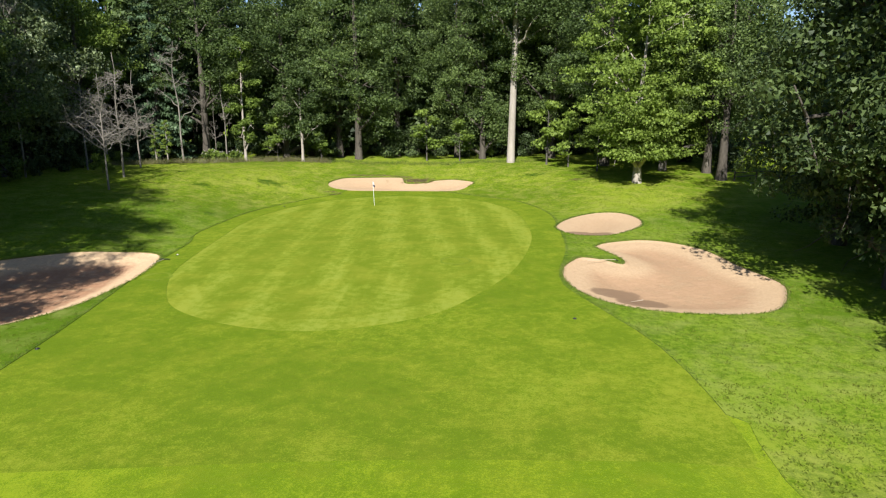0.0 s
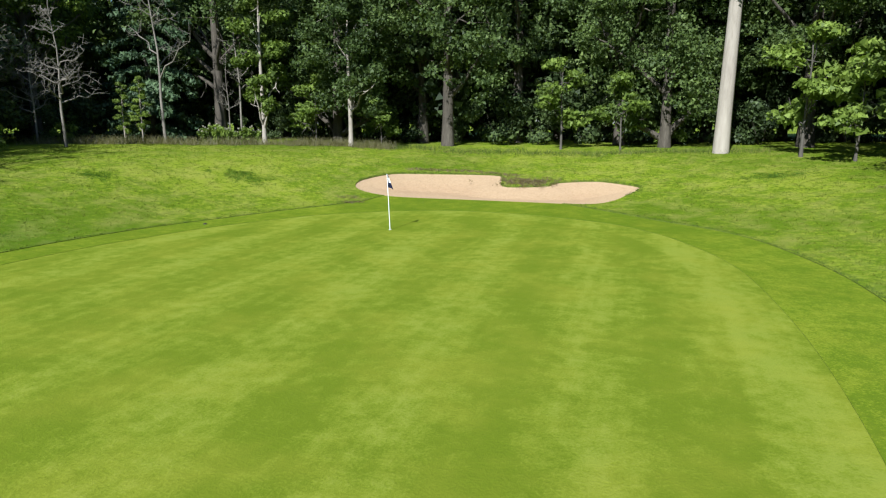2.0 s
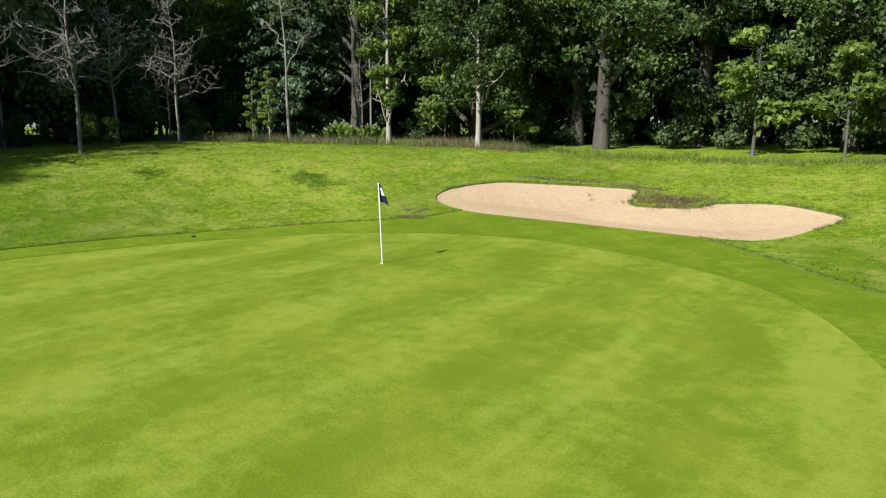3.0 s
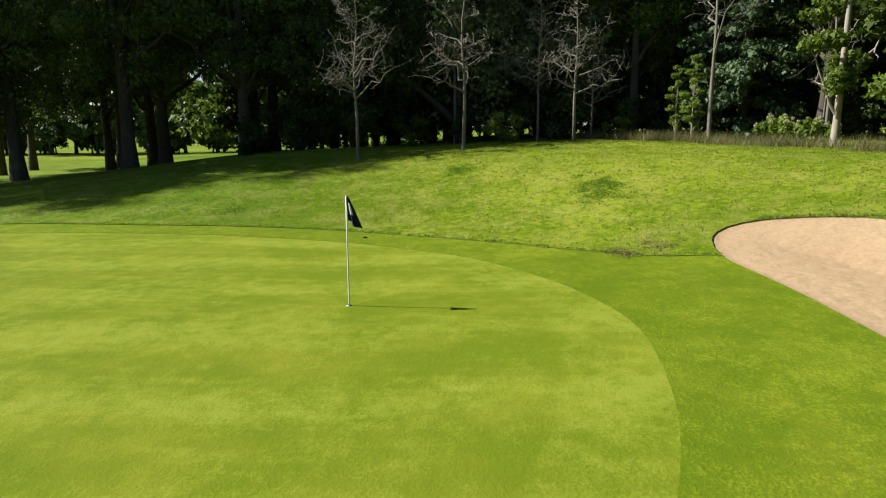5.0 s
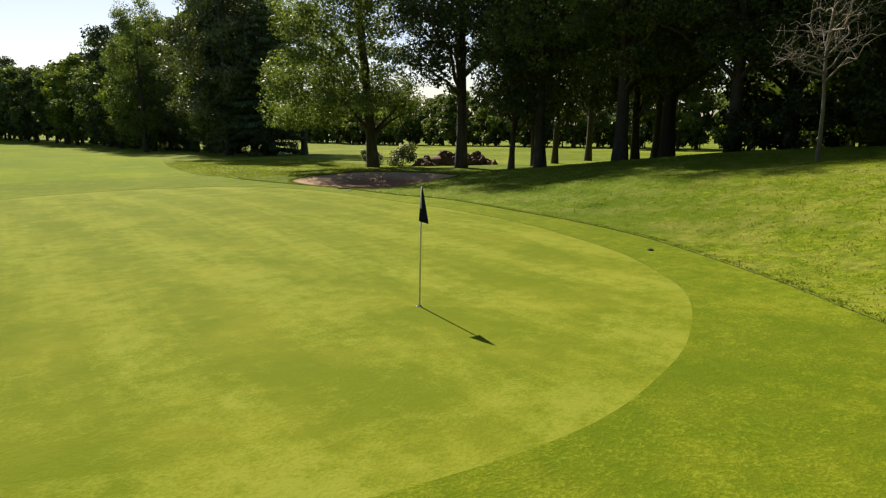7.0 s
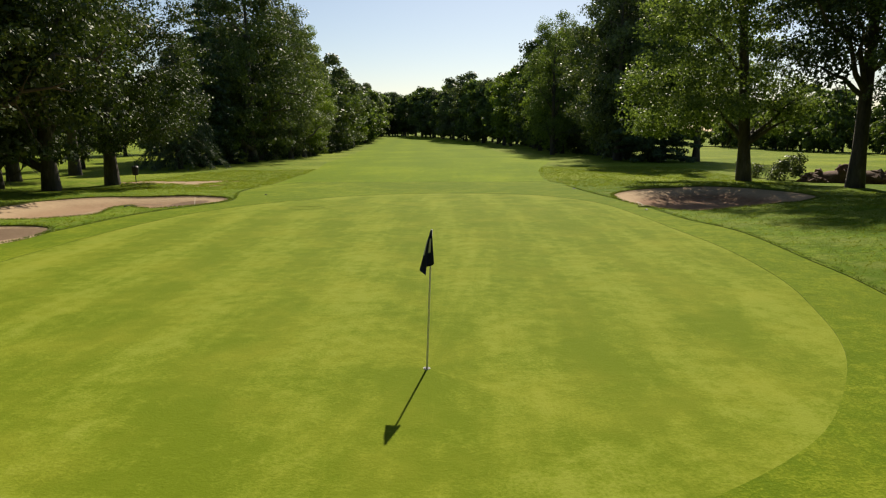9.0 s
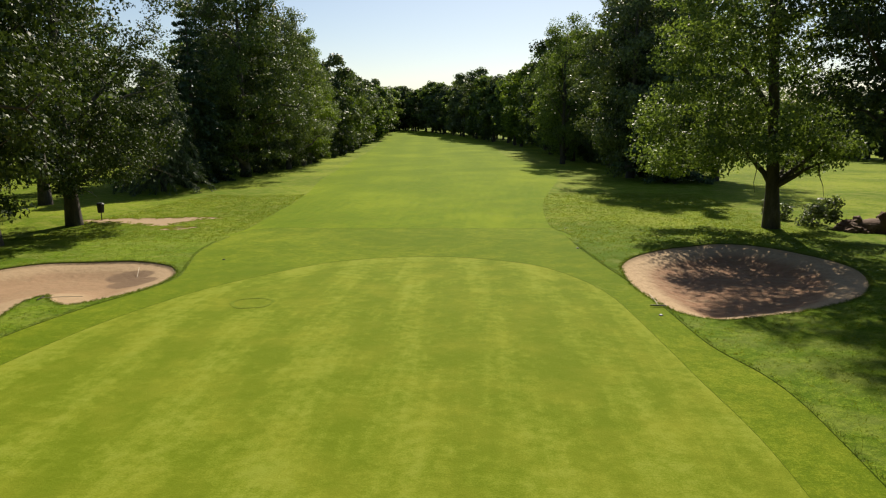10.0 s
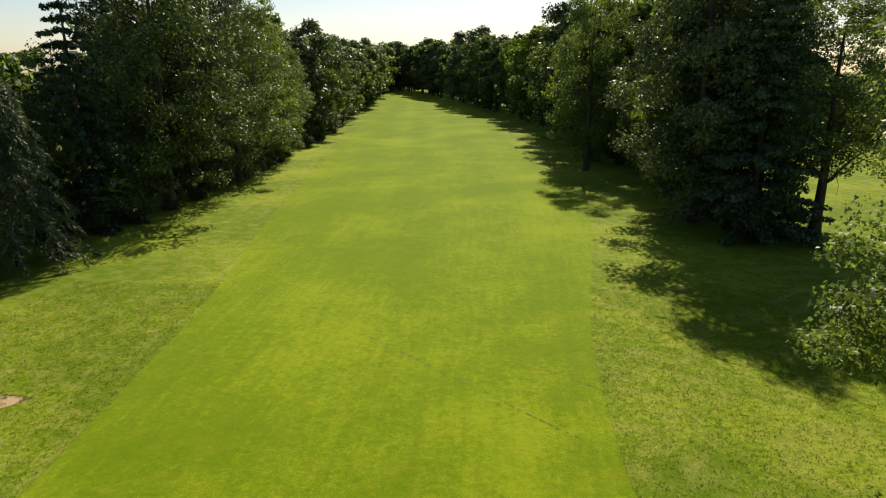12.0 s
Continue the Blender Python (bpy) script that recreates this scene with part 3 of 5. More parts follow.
def crown_points(rng, n, base, top, radius, lobes=7, shape=0.5, inner=0.35, lobe_r=0.33, bunch=8):
    """Clump centres of a crown built of bulging boughs, with gaps between them."""
    cz, hz = (base + top) / 2, (top - base) / 2
    nb = max(5, n // bunch)
    boughs = []
    for i in range(nb):
        # boughs spread evenly round and up the crown
        zf = -0.92 + 1.84 * (i + 0.5) / nb
        a = i * 2.39996 + rng.uniform(-0.5, 0.5)
        rr = math.sqrt(max(0.03, 1 - abs(zf) ** 2.4)) * rng.uniform(0.45, 0.86)
        u = (zf + 1) / 2
        prof = 1.0 - shape * max(0.0, u - 0.4) - 0.3 * max(0.0, 0.15 - u)
        boughs.append((math.cos(a) * radius * rr * prof, math.sin(a) * radius * rr * prof, cz + zf * hz * 0.9, radius * lobe_r * rng.uniform(0.75, 1.3) * (1.1 - 0.35 * u)))
    out = []
    for bx, by, bz, br in boughs:
        for j in range(bunch):
            d = rng.normal(0, 1, 3)
            hyp = math.hypot(bx, by) + 1e-6
            d += 0.55 * np.array([bx / hyp, by / hyp, 0.75])
            d /= np.linalg.norm(d)
            q = br * rng.uniform(0.55, 1.05)
            out.append((bx + d[0] * q, by + d[1] * q, max(base * 0.5, bz + d[2] * q * 0.8)))
    return np.array(out)


def make_tree(name, seed, height, radius, crown_base, trunk_r, bark, leaf, clumps=110, per=42, leaf_size=0.36, spread=1.0, lean=(0, 0),
              shape=0.5, limbs=9, flat=0.62, label="", fork=0.0, hang=0.0, bare=0, sides=9, category="tree", simple=True, flare=0.4, taper=0.88, stiff=1.0, extra=(), core=13):
    """A tree at the origin: an Empty with trunk, limbs and crown."""
    rng = np.random.default_rng(seed)
    root = new(name)
    root.empty_display_size = 0.3
    verts, faces = [], []
    topz = height * 0.86
    path, rad = [], []
    steps = 9
    for i in range(steps + 1):
        t = i / steps
        w = 0.012 * stiff * height * math.sin(t * 5 + seed)
        path.append((lean[0] * t * height + w * t, lean[1] * t * height + 0.6 * w * t * math.cos(seed), -0.25 + t * topz))
        swell = 1 + flare * math.exp(-t * 26)
        rad.append(max(0.03, trunk_r * swell * (1 - taper * t ** 1.3)))
    tube(path, rad, sides, verts, faces)

    def axis(z):
        t = min(1, max(0, (z + 0.25) / topz)) * steps
        i = min(steps - 1, int(t))
        return Vector(path[i]).lerp(Vector(path[i + 1]), t - i), rad[i]
    part_trunk = mesh_object("trunk", verts, faces, bark, True)
    part_trunk.parent = root
    cp = crown_points(rng, clumps, crown_base, height, radius, shape=shape)
    ax = np.array([axis(z)[0][:2] for z in cp[:, 2]])
    cp[:, :2] += ax
    for bx, by, bz, br in extra:
        d = rng.normal(0, 1, (14, 3))
        d /= np.linalg.norm(d, axis=1, keepdims=True)
        cp = np.concatenate([cp, np.array([bx, by, bz]) + d * br * rng.uniform(0.5, 1, (14, 1)) * np.array([1, 1, 0.7])])
    order = [int(j) * 8 for j in rng.permutation(len(cp) // 8)[:limbs + bare]]
    for j in order:
        e = Vector(cp[j])
        z0 = max(crown_base * 0.9, min(e.z - 0.12 * height, topz * 0.93) - rng.uniform(0, 0.1) * height)
        a, r0 = axis(z0)
        lv, lf = [], []
        pth = bent(rng, a, e, 5, 0.12, 0.05)
        tube(pth, [max(0.012, r0 * 0.5 * (1 - 0.85 * k / 5)) for k in range(6)], 6, lv, lf)
        for s_ in range(3):
            q = pth[2 + s_]
            tip = q + Vector(rng.normal(0, 1, 3)).normalized() * radius * 0.35
            tube(bent(rng, q, tip, 3, 0.15), [max(0.01, r0 * 0.18), 0.03, 0.02, 0.008], 5, lv, lf)
        mesh_object("limb", lv, lf, bark, True).parent = root
    lv, lf = leaves(rng, cp, spread * rng.uniform(0.75, 1.3, len(cp)), per, leaf_size, flat, hang, simple)
    if core:
        ci = cp.copy()
        axi = np.array([axis(z)[0][:2] for z in ci[:, 2]])
        ci[:, :2] = axi + (ci[:, :2] - axi) * 0.55
        iv, fi = leaves(rng, ci, spread * 0.9, core, leaf_size * 1.5, 0.7, 0.0, simple)
        if lf.shape[1] == fi.shape[1]:
            lf = np.concatenate([lf, fi + len(lv)])
            lv = np.concatenate([lv, iv])
    cr = mesh_object("crown", lv, lf, leaf)
    cr.parent = root
    return tagged(root, label, category)


def make_dead_tree(name, seed, height, trunk_r, bark, branches=16, lean=(0, 0), fork=True, reach=0.28, label=""):
    """A leafless tree: thin trunk, forked top, upswept limbs and twigs."""
    rng = np.random.default_rng(seed)
    root = new(name)
    verts, faces = [], []
    n = 8
    path = [Vector((lean[0] * height * (i / n) + 0.02 * height * math.sin(i * 1.3 + seed) * i / n, lean[1] * height * (i / n), -0.2 + height * i / n)) for i in range(n + 1)]
    tube(path, [max(0.015, trunk_r * (1 - 0.92 * i / n)) for i in range(n + 1)], 8, verts, faces)
    tr = mesh_object("trunk", verts, faces, bark, True)
    tr.parent = root
    for b in range(branches):
        u = rng.uniform(0.28, 0.95)
        i = int(u * n)
        a = path[i].lerp(path[min(n, i + 1)], u * n - i)
        ang = rng.uniform(0, 2 * math.pi)
        ln = height * reach * (1.15 - u) * rng.uniform(0.6, 1.4)
        e = a + Vector((math.cos(ang) * ln, math.sin(ang) * ln, ln * rng.uniform(0.25, 1.0)))
        lv, lf = [], []
        pth = bent(rng, a, e, 5, 0.22)
        r0 = trunk_r * (1 - 0.9 * u) * 0.6 + 0.012
        tube(pth, [max(0.009, r0 * (1 - 0.8 * k / 5)) for k in range(6)], 5, lv, lf)
        for s_ in range(9):
            q = pth[int(rng.integers(2, 6))]
            tip = q + Vector((rng.normal(0, 1), rng.normal(0, 1), rng.normal(0.35, 0.7))).normalized() * ln * rng.uniform(0.25, 0.6)
            tw = bent(rng, q, tip, 3, 0.2)
            tube(tw, [0.014, 0.011, 0.008, 0.005], 4, lv, lf)
            for _ in range(2):
                q2 = tw[2]
                t2 = q2 + Vector(rng.normal(0, 1, 3)).normalized() * ln * 0.2
                tube([q2, t2], [0.007, 0.004], 3, lv, lf)
        mesh_object("branch", lv, lf, bark, True).parent = root
    return tagged(root, label, "dead tree")


def make_conifer(name, seed, height, radius, base, leaf, label, droop=0.35, tiers=22, size=0.4, count=8000):
    rng = np.random.default_rng(seed)
    root = new(name)
    verts, faces = [], []
    tube([(0, 0, -0.2), (0, 0, height * 0.5), (0, 0, height)], [0.32, 0.2, 0.02], 8, verts, faces)
    mesh_object("trunk", verts, faces, M_BARK, True).parent = root
    cs, sp = [], []
    for k in range(tiers):
        u = k / (tiers - 1)
        z = base + (height - base) * u
        r = radius * (1 - u) ** 0.8 + 0.25
        nb = max(3, int(7 * (1 - u) + 3))
        for j in range(nb):
            a = rng.uniform(0, 2 * math.pi)
            rr = r * rng.uniform(0.7, 1.1)
            for q in np.linspace(0.3, 1.0, max(2, int(rr / 0.7))):
                cs.append((math.cos(a) * rr * q, math.sin(a) * rr * q, z - droop * rr * q * q + 0.2 * q))
                sp.append(0.35 + 0.25 * rng.random())
    per = max(6, int(count / len(cs)))
    lv, lf = leaves(rng, cs, np.array(sp) * 1.25, per, size, 0.45, hang=1.2, simple=True)
    mesh_object("crown", lv, lf, leaf).parent = root
    return tagged(root, label, "conifer")


def make_cedar(name, seed, height, radius, base, leaf, label, branches=84, twigs=24, per=15, size=0.34):
    """A weeping conifer: arching branches from which long sprays of needles hang."""
    rng = np.random.default_rng(seed)
    root = new(name)
    verts, faces = [], []
    tube([(0, 0, -0.2), (0, 0, height * 0.5), (0, 0, height)], [0.3, 0.19, 0.02], 8, verts, faces)
    mesh_object("trunk", verts, faces, M_BARK, True).parent = root
    pts, dirs = [], []
    for k in range(branches):
        u = (k + rng.random()) / branches
        a = k * 2.39996 + rng.uniform(-0.3, 0.3)
        ln = (radius * (1 - u) ** 0.7 + 0.4) * rng.uniform(0.75, 1.15)
        z = base + (height - base) * u
        out = np.array([math.cos(a), math.sin(a), 0])
        lv, lf = [], []
        arc = [np.array([0, 0, z]) + out * ln * q + np.array([0, 0, ln * (0.18 * q - 0.72 * q * q)]) for q in np.linspace(0, 1, 6)]
        tube(arc, [0.05, 0.045, 0.036, 0.027, 0.018, 0.008], 5, lv, lf)
        mesh_object("branch", lv, lf, M_BARK, True).parent = root
        for j in range(twigs):
            q = 0.25 + 0.75 * (j + rng.random()) / twigs
            p = np.array([0, 0, z]) + out * ln * q + np.array([0, 0, ln * (0.18 * q - 0.72 * q * q)])
            side = np.array([-out[1], out[0], 0]) * rng.normal(0, 0.55)
            d = out * rng.uniform(0.2, 0.7) + side + np.array([0, 0, -rng.uniform(0.35, 0.95)])
            tw = rng.uniform(0.5, 1.15)
            for t in np.linspace(0.05, 1, per):
                pts.append(p + d * tw * t + np.array([0, 0, -0.25 * tw * t * t]) + rng.normal(0, 0.035, 3))
                dirs.append(d + rng.normal(0, 0.4, 3))
    p, d = np.array(pts), np.array(dirs)
    d /= np.linalg.norm(d, axis=1, keepdims=True)
    b = np.cross(d, rng.normal(0, 1, d.shape))
    b /= np.linalg.norm(b, axis=1, keepdims=True)
    ln = size * rng.uniform(0.6, 1.3, (len(p), 1))
    v = np.stack([p + b * ln * 0.13, p - b * ln * 0.13, p + d * ln], axis=1)
    mesh_object("crown", v.reshape(-1, 3), np.arange(len(p) * 3).reshape(-1, 3), leaf).parent = root
    return tagged(root, label, "conifer")


def make_bush(name, seed, height, radius, leaf, label, per=40, clumps=30, size=0.2):
    rng = np.random.default_rng(seed)
    root = new(name)
    v, f = [], []
    for k in range(4):
        a = rng.uniform(0, 2 * math.pi)
        v, f = [], []
        tube(bent(rng, (0, 0, -0.1), (math.cos(a) * radius * 0.6, math.sin(a) * radius * 0.6, height * rng.uniform(0.5, 0.85)), 4, 0.1), [0.03, 0.025, 0.02, 0.014, 0.008], 5, v, f)
        mesh_object("stem", v, f, M_BARK, True).parent = root
    cp = crown_points(rng, clumps, height * 0.08, height, radius, lobes=6, shape=0.6)
    lv, lf = leaves(rng, cp, radius * 0.3, per, size, 0.8, simple=True)
    mesh_object("foliage", lv, lf, leaf).parent = root
    return tagged(root, label, "bush")


PARK = []


def stand(src, x, y, turn=0.0, scale=1.0, tall=1.0, dz=0.0):
    """Put a tree in its place: the first call moves the built one, later calls copy it."""
    m = pose(x, y, zat(x, y) + dz, 0, 0, turn) @ Matrix.Diagonal((scale, scale, scale * tall, 1))
    if src.name not in PARK:
        PARK.append(src.name)
        src.matrix_basis = m
        return src
    k = src.scale
    return copy_thing(src, m @ Matrix.Diagonal((1 / k[0], 1 / k[1], 1 / k[2], 1)))


# tree kinds
OAK_A = make_tree("oak_tree", 11, 22, 6.4, 0.8, 0.42, M_BARK, L_OAK, clumps=270, per=98, leaf_size=0.175, spread=1.0, label="tall full-leaved oak in the wood's edge")
OAK_B = make_tree("oak_tree", 12, 20, 5.6, 0.5, 0.34, M_BARK, L_OAK, clumps=260, per=98, leaf_size=0.175, spread=0.95, label="tall full-leaved oak in the wood's edge")
LIME_A = make_tree("lime_tree", 13, 21, 4.8, 1.2, 0.3, M_GREY, L_BEECH, clumps=250, per=98, leaf_size=0.17, spread=0.85, shape=0.7, label="bright green broadleaf tree at the wood's edge")
LIME_B = make_tree("lime_tree", 14, 18, 4.4, 0.8, 0.25, M_GREY, L_BEECH, clumps=230, per=96, leaf_size=0.165, spread=0.8, shape=0.8, label="bright green broadleaf tree at the wood's edge")
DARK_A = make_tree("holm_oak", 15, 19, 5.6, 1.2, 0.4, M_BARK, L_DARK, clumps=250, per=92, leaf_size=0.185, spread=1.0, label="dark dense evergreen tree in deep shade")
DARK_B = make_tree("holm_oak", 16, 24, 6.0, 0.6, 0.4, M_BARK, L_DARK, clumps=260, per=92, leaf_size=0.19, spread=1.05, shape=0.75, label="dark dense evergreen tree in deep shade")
GREY_A = make_tree("willow_tree", 17, 17, 5.2, 0.4, 0.3, M_GREY, L_GREY, clumps=250, per=92, leaf_size=0.17, spread=0.9, label="grey-green leafy tree beside the fairway")
FAR_A = make_tree("wood_tree", 18, 22, 6.6, 0.4, 0.35, M_BARK, L_OAK, clumps=120, per=40, leaf_size=0.46, spread=1.45, limbs=3, core=9, label="tall woodland tree deep in the wood")
# dark leaves on this kind paint in the shade inside the wood
FAR_B = make_tree("wood_tree", 19, 20, 6.2, 0.3, 0.35, M_BARK, L_DARK, clumps=120, per=40, leaf_size=0.46, spread=1.45, limbs=3, core=9, label="woodland tree deep in the wood, its leaves darkened as shade")
FAR_C = make_tree("wood_tree", 27, 21, 6.0, 0.3, 0.35, M_BARK, L_GREY, clumps=120, per=40, leaf_size=0.46, spread=1.3, limbs=3, core=9, label="grey-green woodland tree along the fairway")
FAR_D = make_tree("wood_tree", 29, 20, 5.6, 0.3, 0.35, M_BARK, L_BEECH, clumps=120, per=40, leaf_size=0.46, spread=1.25, limbs=3, core=9, label="bright green woodland tree along the fairway")
FAR_E = make_tree("far_tree", 39, 20, 6.2, 0.3, 0.35, M_BARK, L_OAK, clumps=80, per=19, leaf_size=0.92, spread=1.6, limbs=1, core=6, sides=6, label="distant woodland tree closing the view")
CLEAR_A = make_tree("oak_tree", 26, 21, 7.0, 5.0, 0.45, M_BARK, L_OAK, clumps=290, per=98, leaf_size=0.175, spread=1.05, limbs=12, core=9, label="tall oak with a bare dark lower trunk")
CLEAR_B = make_tree("holm_oak", 28, 20, 7.0, 4.2, 0.42, M_BARK, L_DARK, clumps=220, per=66, leaf_size=0.25, spread=1.1, limbs=12, lean=(0.05, 0.02), label="dark spreading tree with a leaning trunk")
SHADE_A = make_tree("oak_tree", 26, 21, 7.0, 1.3, 0.45, M_BARK, L_OAK_SHADE, clumps=300, per=86, leaf_size=0.185, spread=1.05, limbs=10, core=40, label="dense oak shading the rough, leaves toned down as shade")
EDGE_A = make_tree("oak_tree", 51, 24, 6.4, 4.2, 0.4, M_BARK, L_OAK, clumps=290, per=96, leaf_size=0.175, spread=0.95, limbs=12, label="tall oak with a shaded foot at the wood's edge")
EDGE_B = make_tree("lime_tree", 52, 22, 5.0, 3.6, 0.28, M_GREY, L_BEECH, clumps=250, per=96, leaf_size=0.17, spread=0.85, shape=0.7, limbs=12, label="bright green broadleaf tree with a slim grey trunk")
SAPLING_A = make_tree("hornbeam_sapling", 20, 6.5, 2.4, 1.3, 0.09, M_GREY, L_BEECH, clumps=46, per=36, leaf_size=0.2, spread=0.62, flat=0.22, shape=0.8, limbs=16, label="young hornbeam with layered branches before the wood")
SAPLING_B = make_tree("hornbeam_sapling", 21, 5.2, 2.0, 0.8, 0.07, M_GREY, L_BEECH, clumps=40, per=36, leaf_size=0.2, spread=0.55, flat=0.22, shape=0.9, limbs=14, label="young hornbeam with layered branches before the wood")
SPRUCE = make_conifer("spruce_tree", 22, 22, 4.2, 1.0, L_CONIFER, "tall dark spruce standing above the treeline", droop=0.3, size=0.30, count=17000)
CEDAR = make_cedar("weeping_cedar", 23, 13.5, 4.9, 1.4, L_CEDAR, "grey-green cedar with long drooping branches beside the fairway")
CYPRESS = make_conifer("cypress_tree", 45, 25, 5.4, 0.8, L_CONIFER, "tall dark cypress with dense foliage beside the fairway", droop=0.12, tiers=30, size=0.26, count=30000)
UNDER_A = make_bush("undergrowth_bush", 24, 4.0, 2.6, L_DARK, "dark undergrowth bush in the wood", per=44, clumps=34, size=0.24)
UNDER_B = make_bush("hazel_bush", 25, 3.4, 2.0, L_BEECH, "bright hazel bush at the wood's edge", per=44, clumps=34, size=0.22)

# single trees with a look of their own
white_beech = make_tree("beech_tree", 31, 26, 7.0, 13.5, 0.46, M_PALE, L_OAK, clumps=340, per=66, leaf_size=0.23, spread=0.95, lean=(0.012, 0), limbs=10, flare=0.12,
                        taper=0.6, stiff=0.3, label="tall beech with a thick pale bare trunk")
stand(white_beech, 13.3, 20.0)
edge_oak = make_tree("oak_tree", 32, 24, 7.4, 2.2, 0.42, M_BARK, L_OAK, clumps=320, per=70, leaf_size=0.21, spread=0.9, flare=0.3, taper=0.7, stiff=0.4,
                     core=5, label="large oak with a thick grey trunk and low foliage")
stand(edge_oak, -5.1, 23.2)
birch = make_tree("birch_tree", 33, 12, 3.2, 2.0, 0.17, M_PALE, L_OAK, clumps=180, per=70, leaf_size=0.17, spread=0.62, label="leafy young tree with a pale slim trunk")
stand(birch, -11.0, 19.1)
ivy_tree = make_tree("ivy_clad_tree", 34, 15, 1.9, 1.2, 0.16, M_PALE, L_BEECH, clumps=120, per=46, leaf_size=0.2, spread=0.5, shape=0.3, label="slim tree clad in bright green ivy")
stand(ivy_tree, -17.4, 18.1)
stub_beech = make_tree("beech_tree", 35, 22, 7.6, 1.6, 0.36, M_PALE, L_BEECH, clumps=380, per=66, leaf_size=0.21, spread=0.95, flat=0.34, taper=1.2,
                       extra=[(-1.2, -2.6, 2.9, 1.2), (0.9, -2.6, 3.1, 1.2), (-2.6, -1.8, 3.3, 1.3), (2.4, -1.6, 3.4, 1.3), (0, -2.8, 4.6, 1.5), (-0.6, -3.0, 6.6, 1.8), (0.8, -2.8, 8.6, 1.8), (-3, -2, 5.4, 1.6)], label="spreading beech with a pale thick trunk foot")
stand(stub_beech, 24.2, 5.4)
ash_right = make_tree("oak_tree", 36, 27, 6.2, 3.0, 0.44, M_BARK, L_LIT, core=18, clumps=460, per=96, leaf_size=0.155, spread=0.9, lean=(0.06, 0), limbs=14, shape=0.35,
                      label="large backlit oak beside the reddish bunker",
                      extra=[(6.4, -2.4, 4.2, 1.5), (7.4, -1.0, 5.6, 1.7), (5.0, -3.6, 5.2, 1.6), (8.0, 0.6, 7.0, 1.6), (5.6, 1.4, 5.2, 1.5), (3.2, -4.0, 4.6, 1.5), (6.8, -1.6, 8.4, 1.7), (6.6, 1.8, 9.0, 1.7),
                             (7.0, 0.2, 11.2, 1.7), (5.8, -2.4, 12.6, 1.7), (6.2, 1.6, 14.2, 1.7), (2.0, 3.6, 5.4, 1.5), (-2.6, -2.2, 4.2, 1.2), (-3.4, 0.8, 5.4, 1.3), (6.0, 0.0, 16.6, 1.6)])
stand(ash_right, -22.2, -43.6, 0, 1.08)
pine = make_tree("pine_tree", 37, 26.5, 8.4, 6.0, 0.42, M_BARK, L_DARK, clumps=460, per=92, leaf_size=0.17, spread=1.05, flat=0.42, limbs=18, lean=(-0.01, 0), core=30,
                 label="tall dark pine with long bare level limbs")
stand(pine, -25.8, -34.6, 0, 1.08)
left_oak = make_tree("oak_tree", 38, 27.5, 8.8, 3.2, 0.46, M_BARK, L_OAK_SHADE, shape=0.2, clumps=420, per=104, leaf_size=0.155, spread=0.9, limbs=14, core=18,
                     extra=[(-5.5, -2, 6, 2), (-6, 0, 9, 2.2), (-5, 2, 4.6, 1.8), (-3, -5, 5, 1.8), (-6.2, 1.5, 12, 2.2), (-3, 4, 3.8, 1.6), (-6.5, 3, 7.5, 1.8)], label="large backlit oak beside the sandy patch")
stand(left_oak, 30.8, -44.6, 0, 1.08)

dead_fork = make_dead_tree("dead_tree", 41, 13, 0.12, M_DEAD, 18, lean=(-0.03, 0), label="pale leafless forked tree before the wood")
stand(dead_fork, -23.2, 14.7)
thin_pole = make_dead_tree("dead_tree", 42, 12, 0.09, M_DEAD, 9, lean=(-0.02, 0), reach=0.14, label="pale thin leafless pole of a tree")
stand(thin_pole, -19.9, 19.0)
dead_small = make_dead_tree("dead_tree", 43, 7.5, 0.075, M_DEAD, 22, reach=0.22, label="small grey leafless tree before the wood")
stand(dead_small, -28.9, 9.5)
dead_twiggy = make_dead_tree("dead_tree", 44, 10, 0.10, M_DEAD, 30, reach=0.34, label="twiggy grey leafless tree at the wood's edge")
stand(dead_twiggy, -29.1, 6.2, 30)
stand(dead_twiggy, -21.5, -3.8, 120, 0.95)
stand(dead_small, -23.1, 1.7, 80, 1.5)
stand(dead_small, -24.6, 7.8, 200, 1.3)
stand(thin_pole, -21.4, 19.6, 90, 0.6)
stand(dead_twiggy, -33.0, 9.5, 220, 1.05)

stand(SAPLING_A, 3.3, 22.6)
stand(SAPLING_B, 7.3, 22.0, 40)
stand(SAPLING_A, 17.2, 17.6, 130, 1.15)
stand(SAPLING_B, 19.3, 15.5, 210, 1.2)
stand(SAPLING_A, 21.7, 11.7, 70, 0.9)
stand(SAPLING_B, -14.2, 19.9, 160, 1.0)

# the wood behind the green: an edge row, then rows behind
rng = random.Random(7)


def wood(rows, kinds, jitter=1.3, smin=0.88, smax=1.15):
    for x, y in rows:
        k = kinds[rng.randrange(len(kinds))]
        stand(k, x + rng.uniform(-jitter, jitter), y + rng.uniform(-jitter, jitter), rng.uniform(0, 360), rng.uniform(smin, smax), rng.uniform(0.92, 1.1))


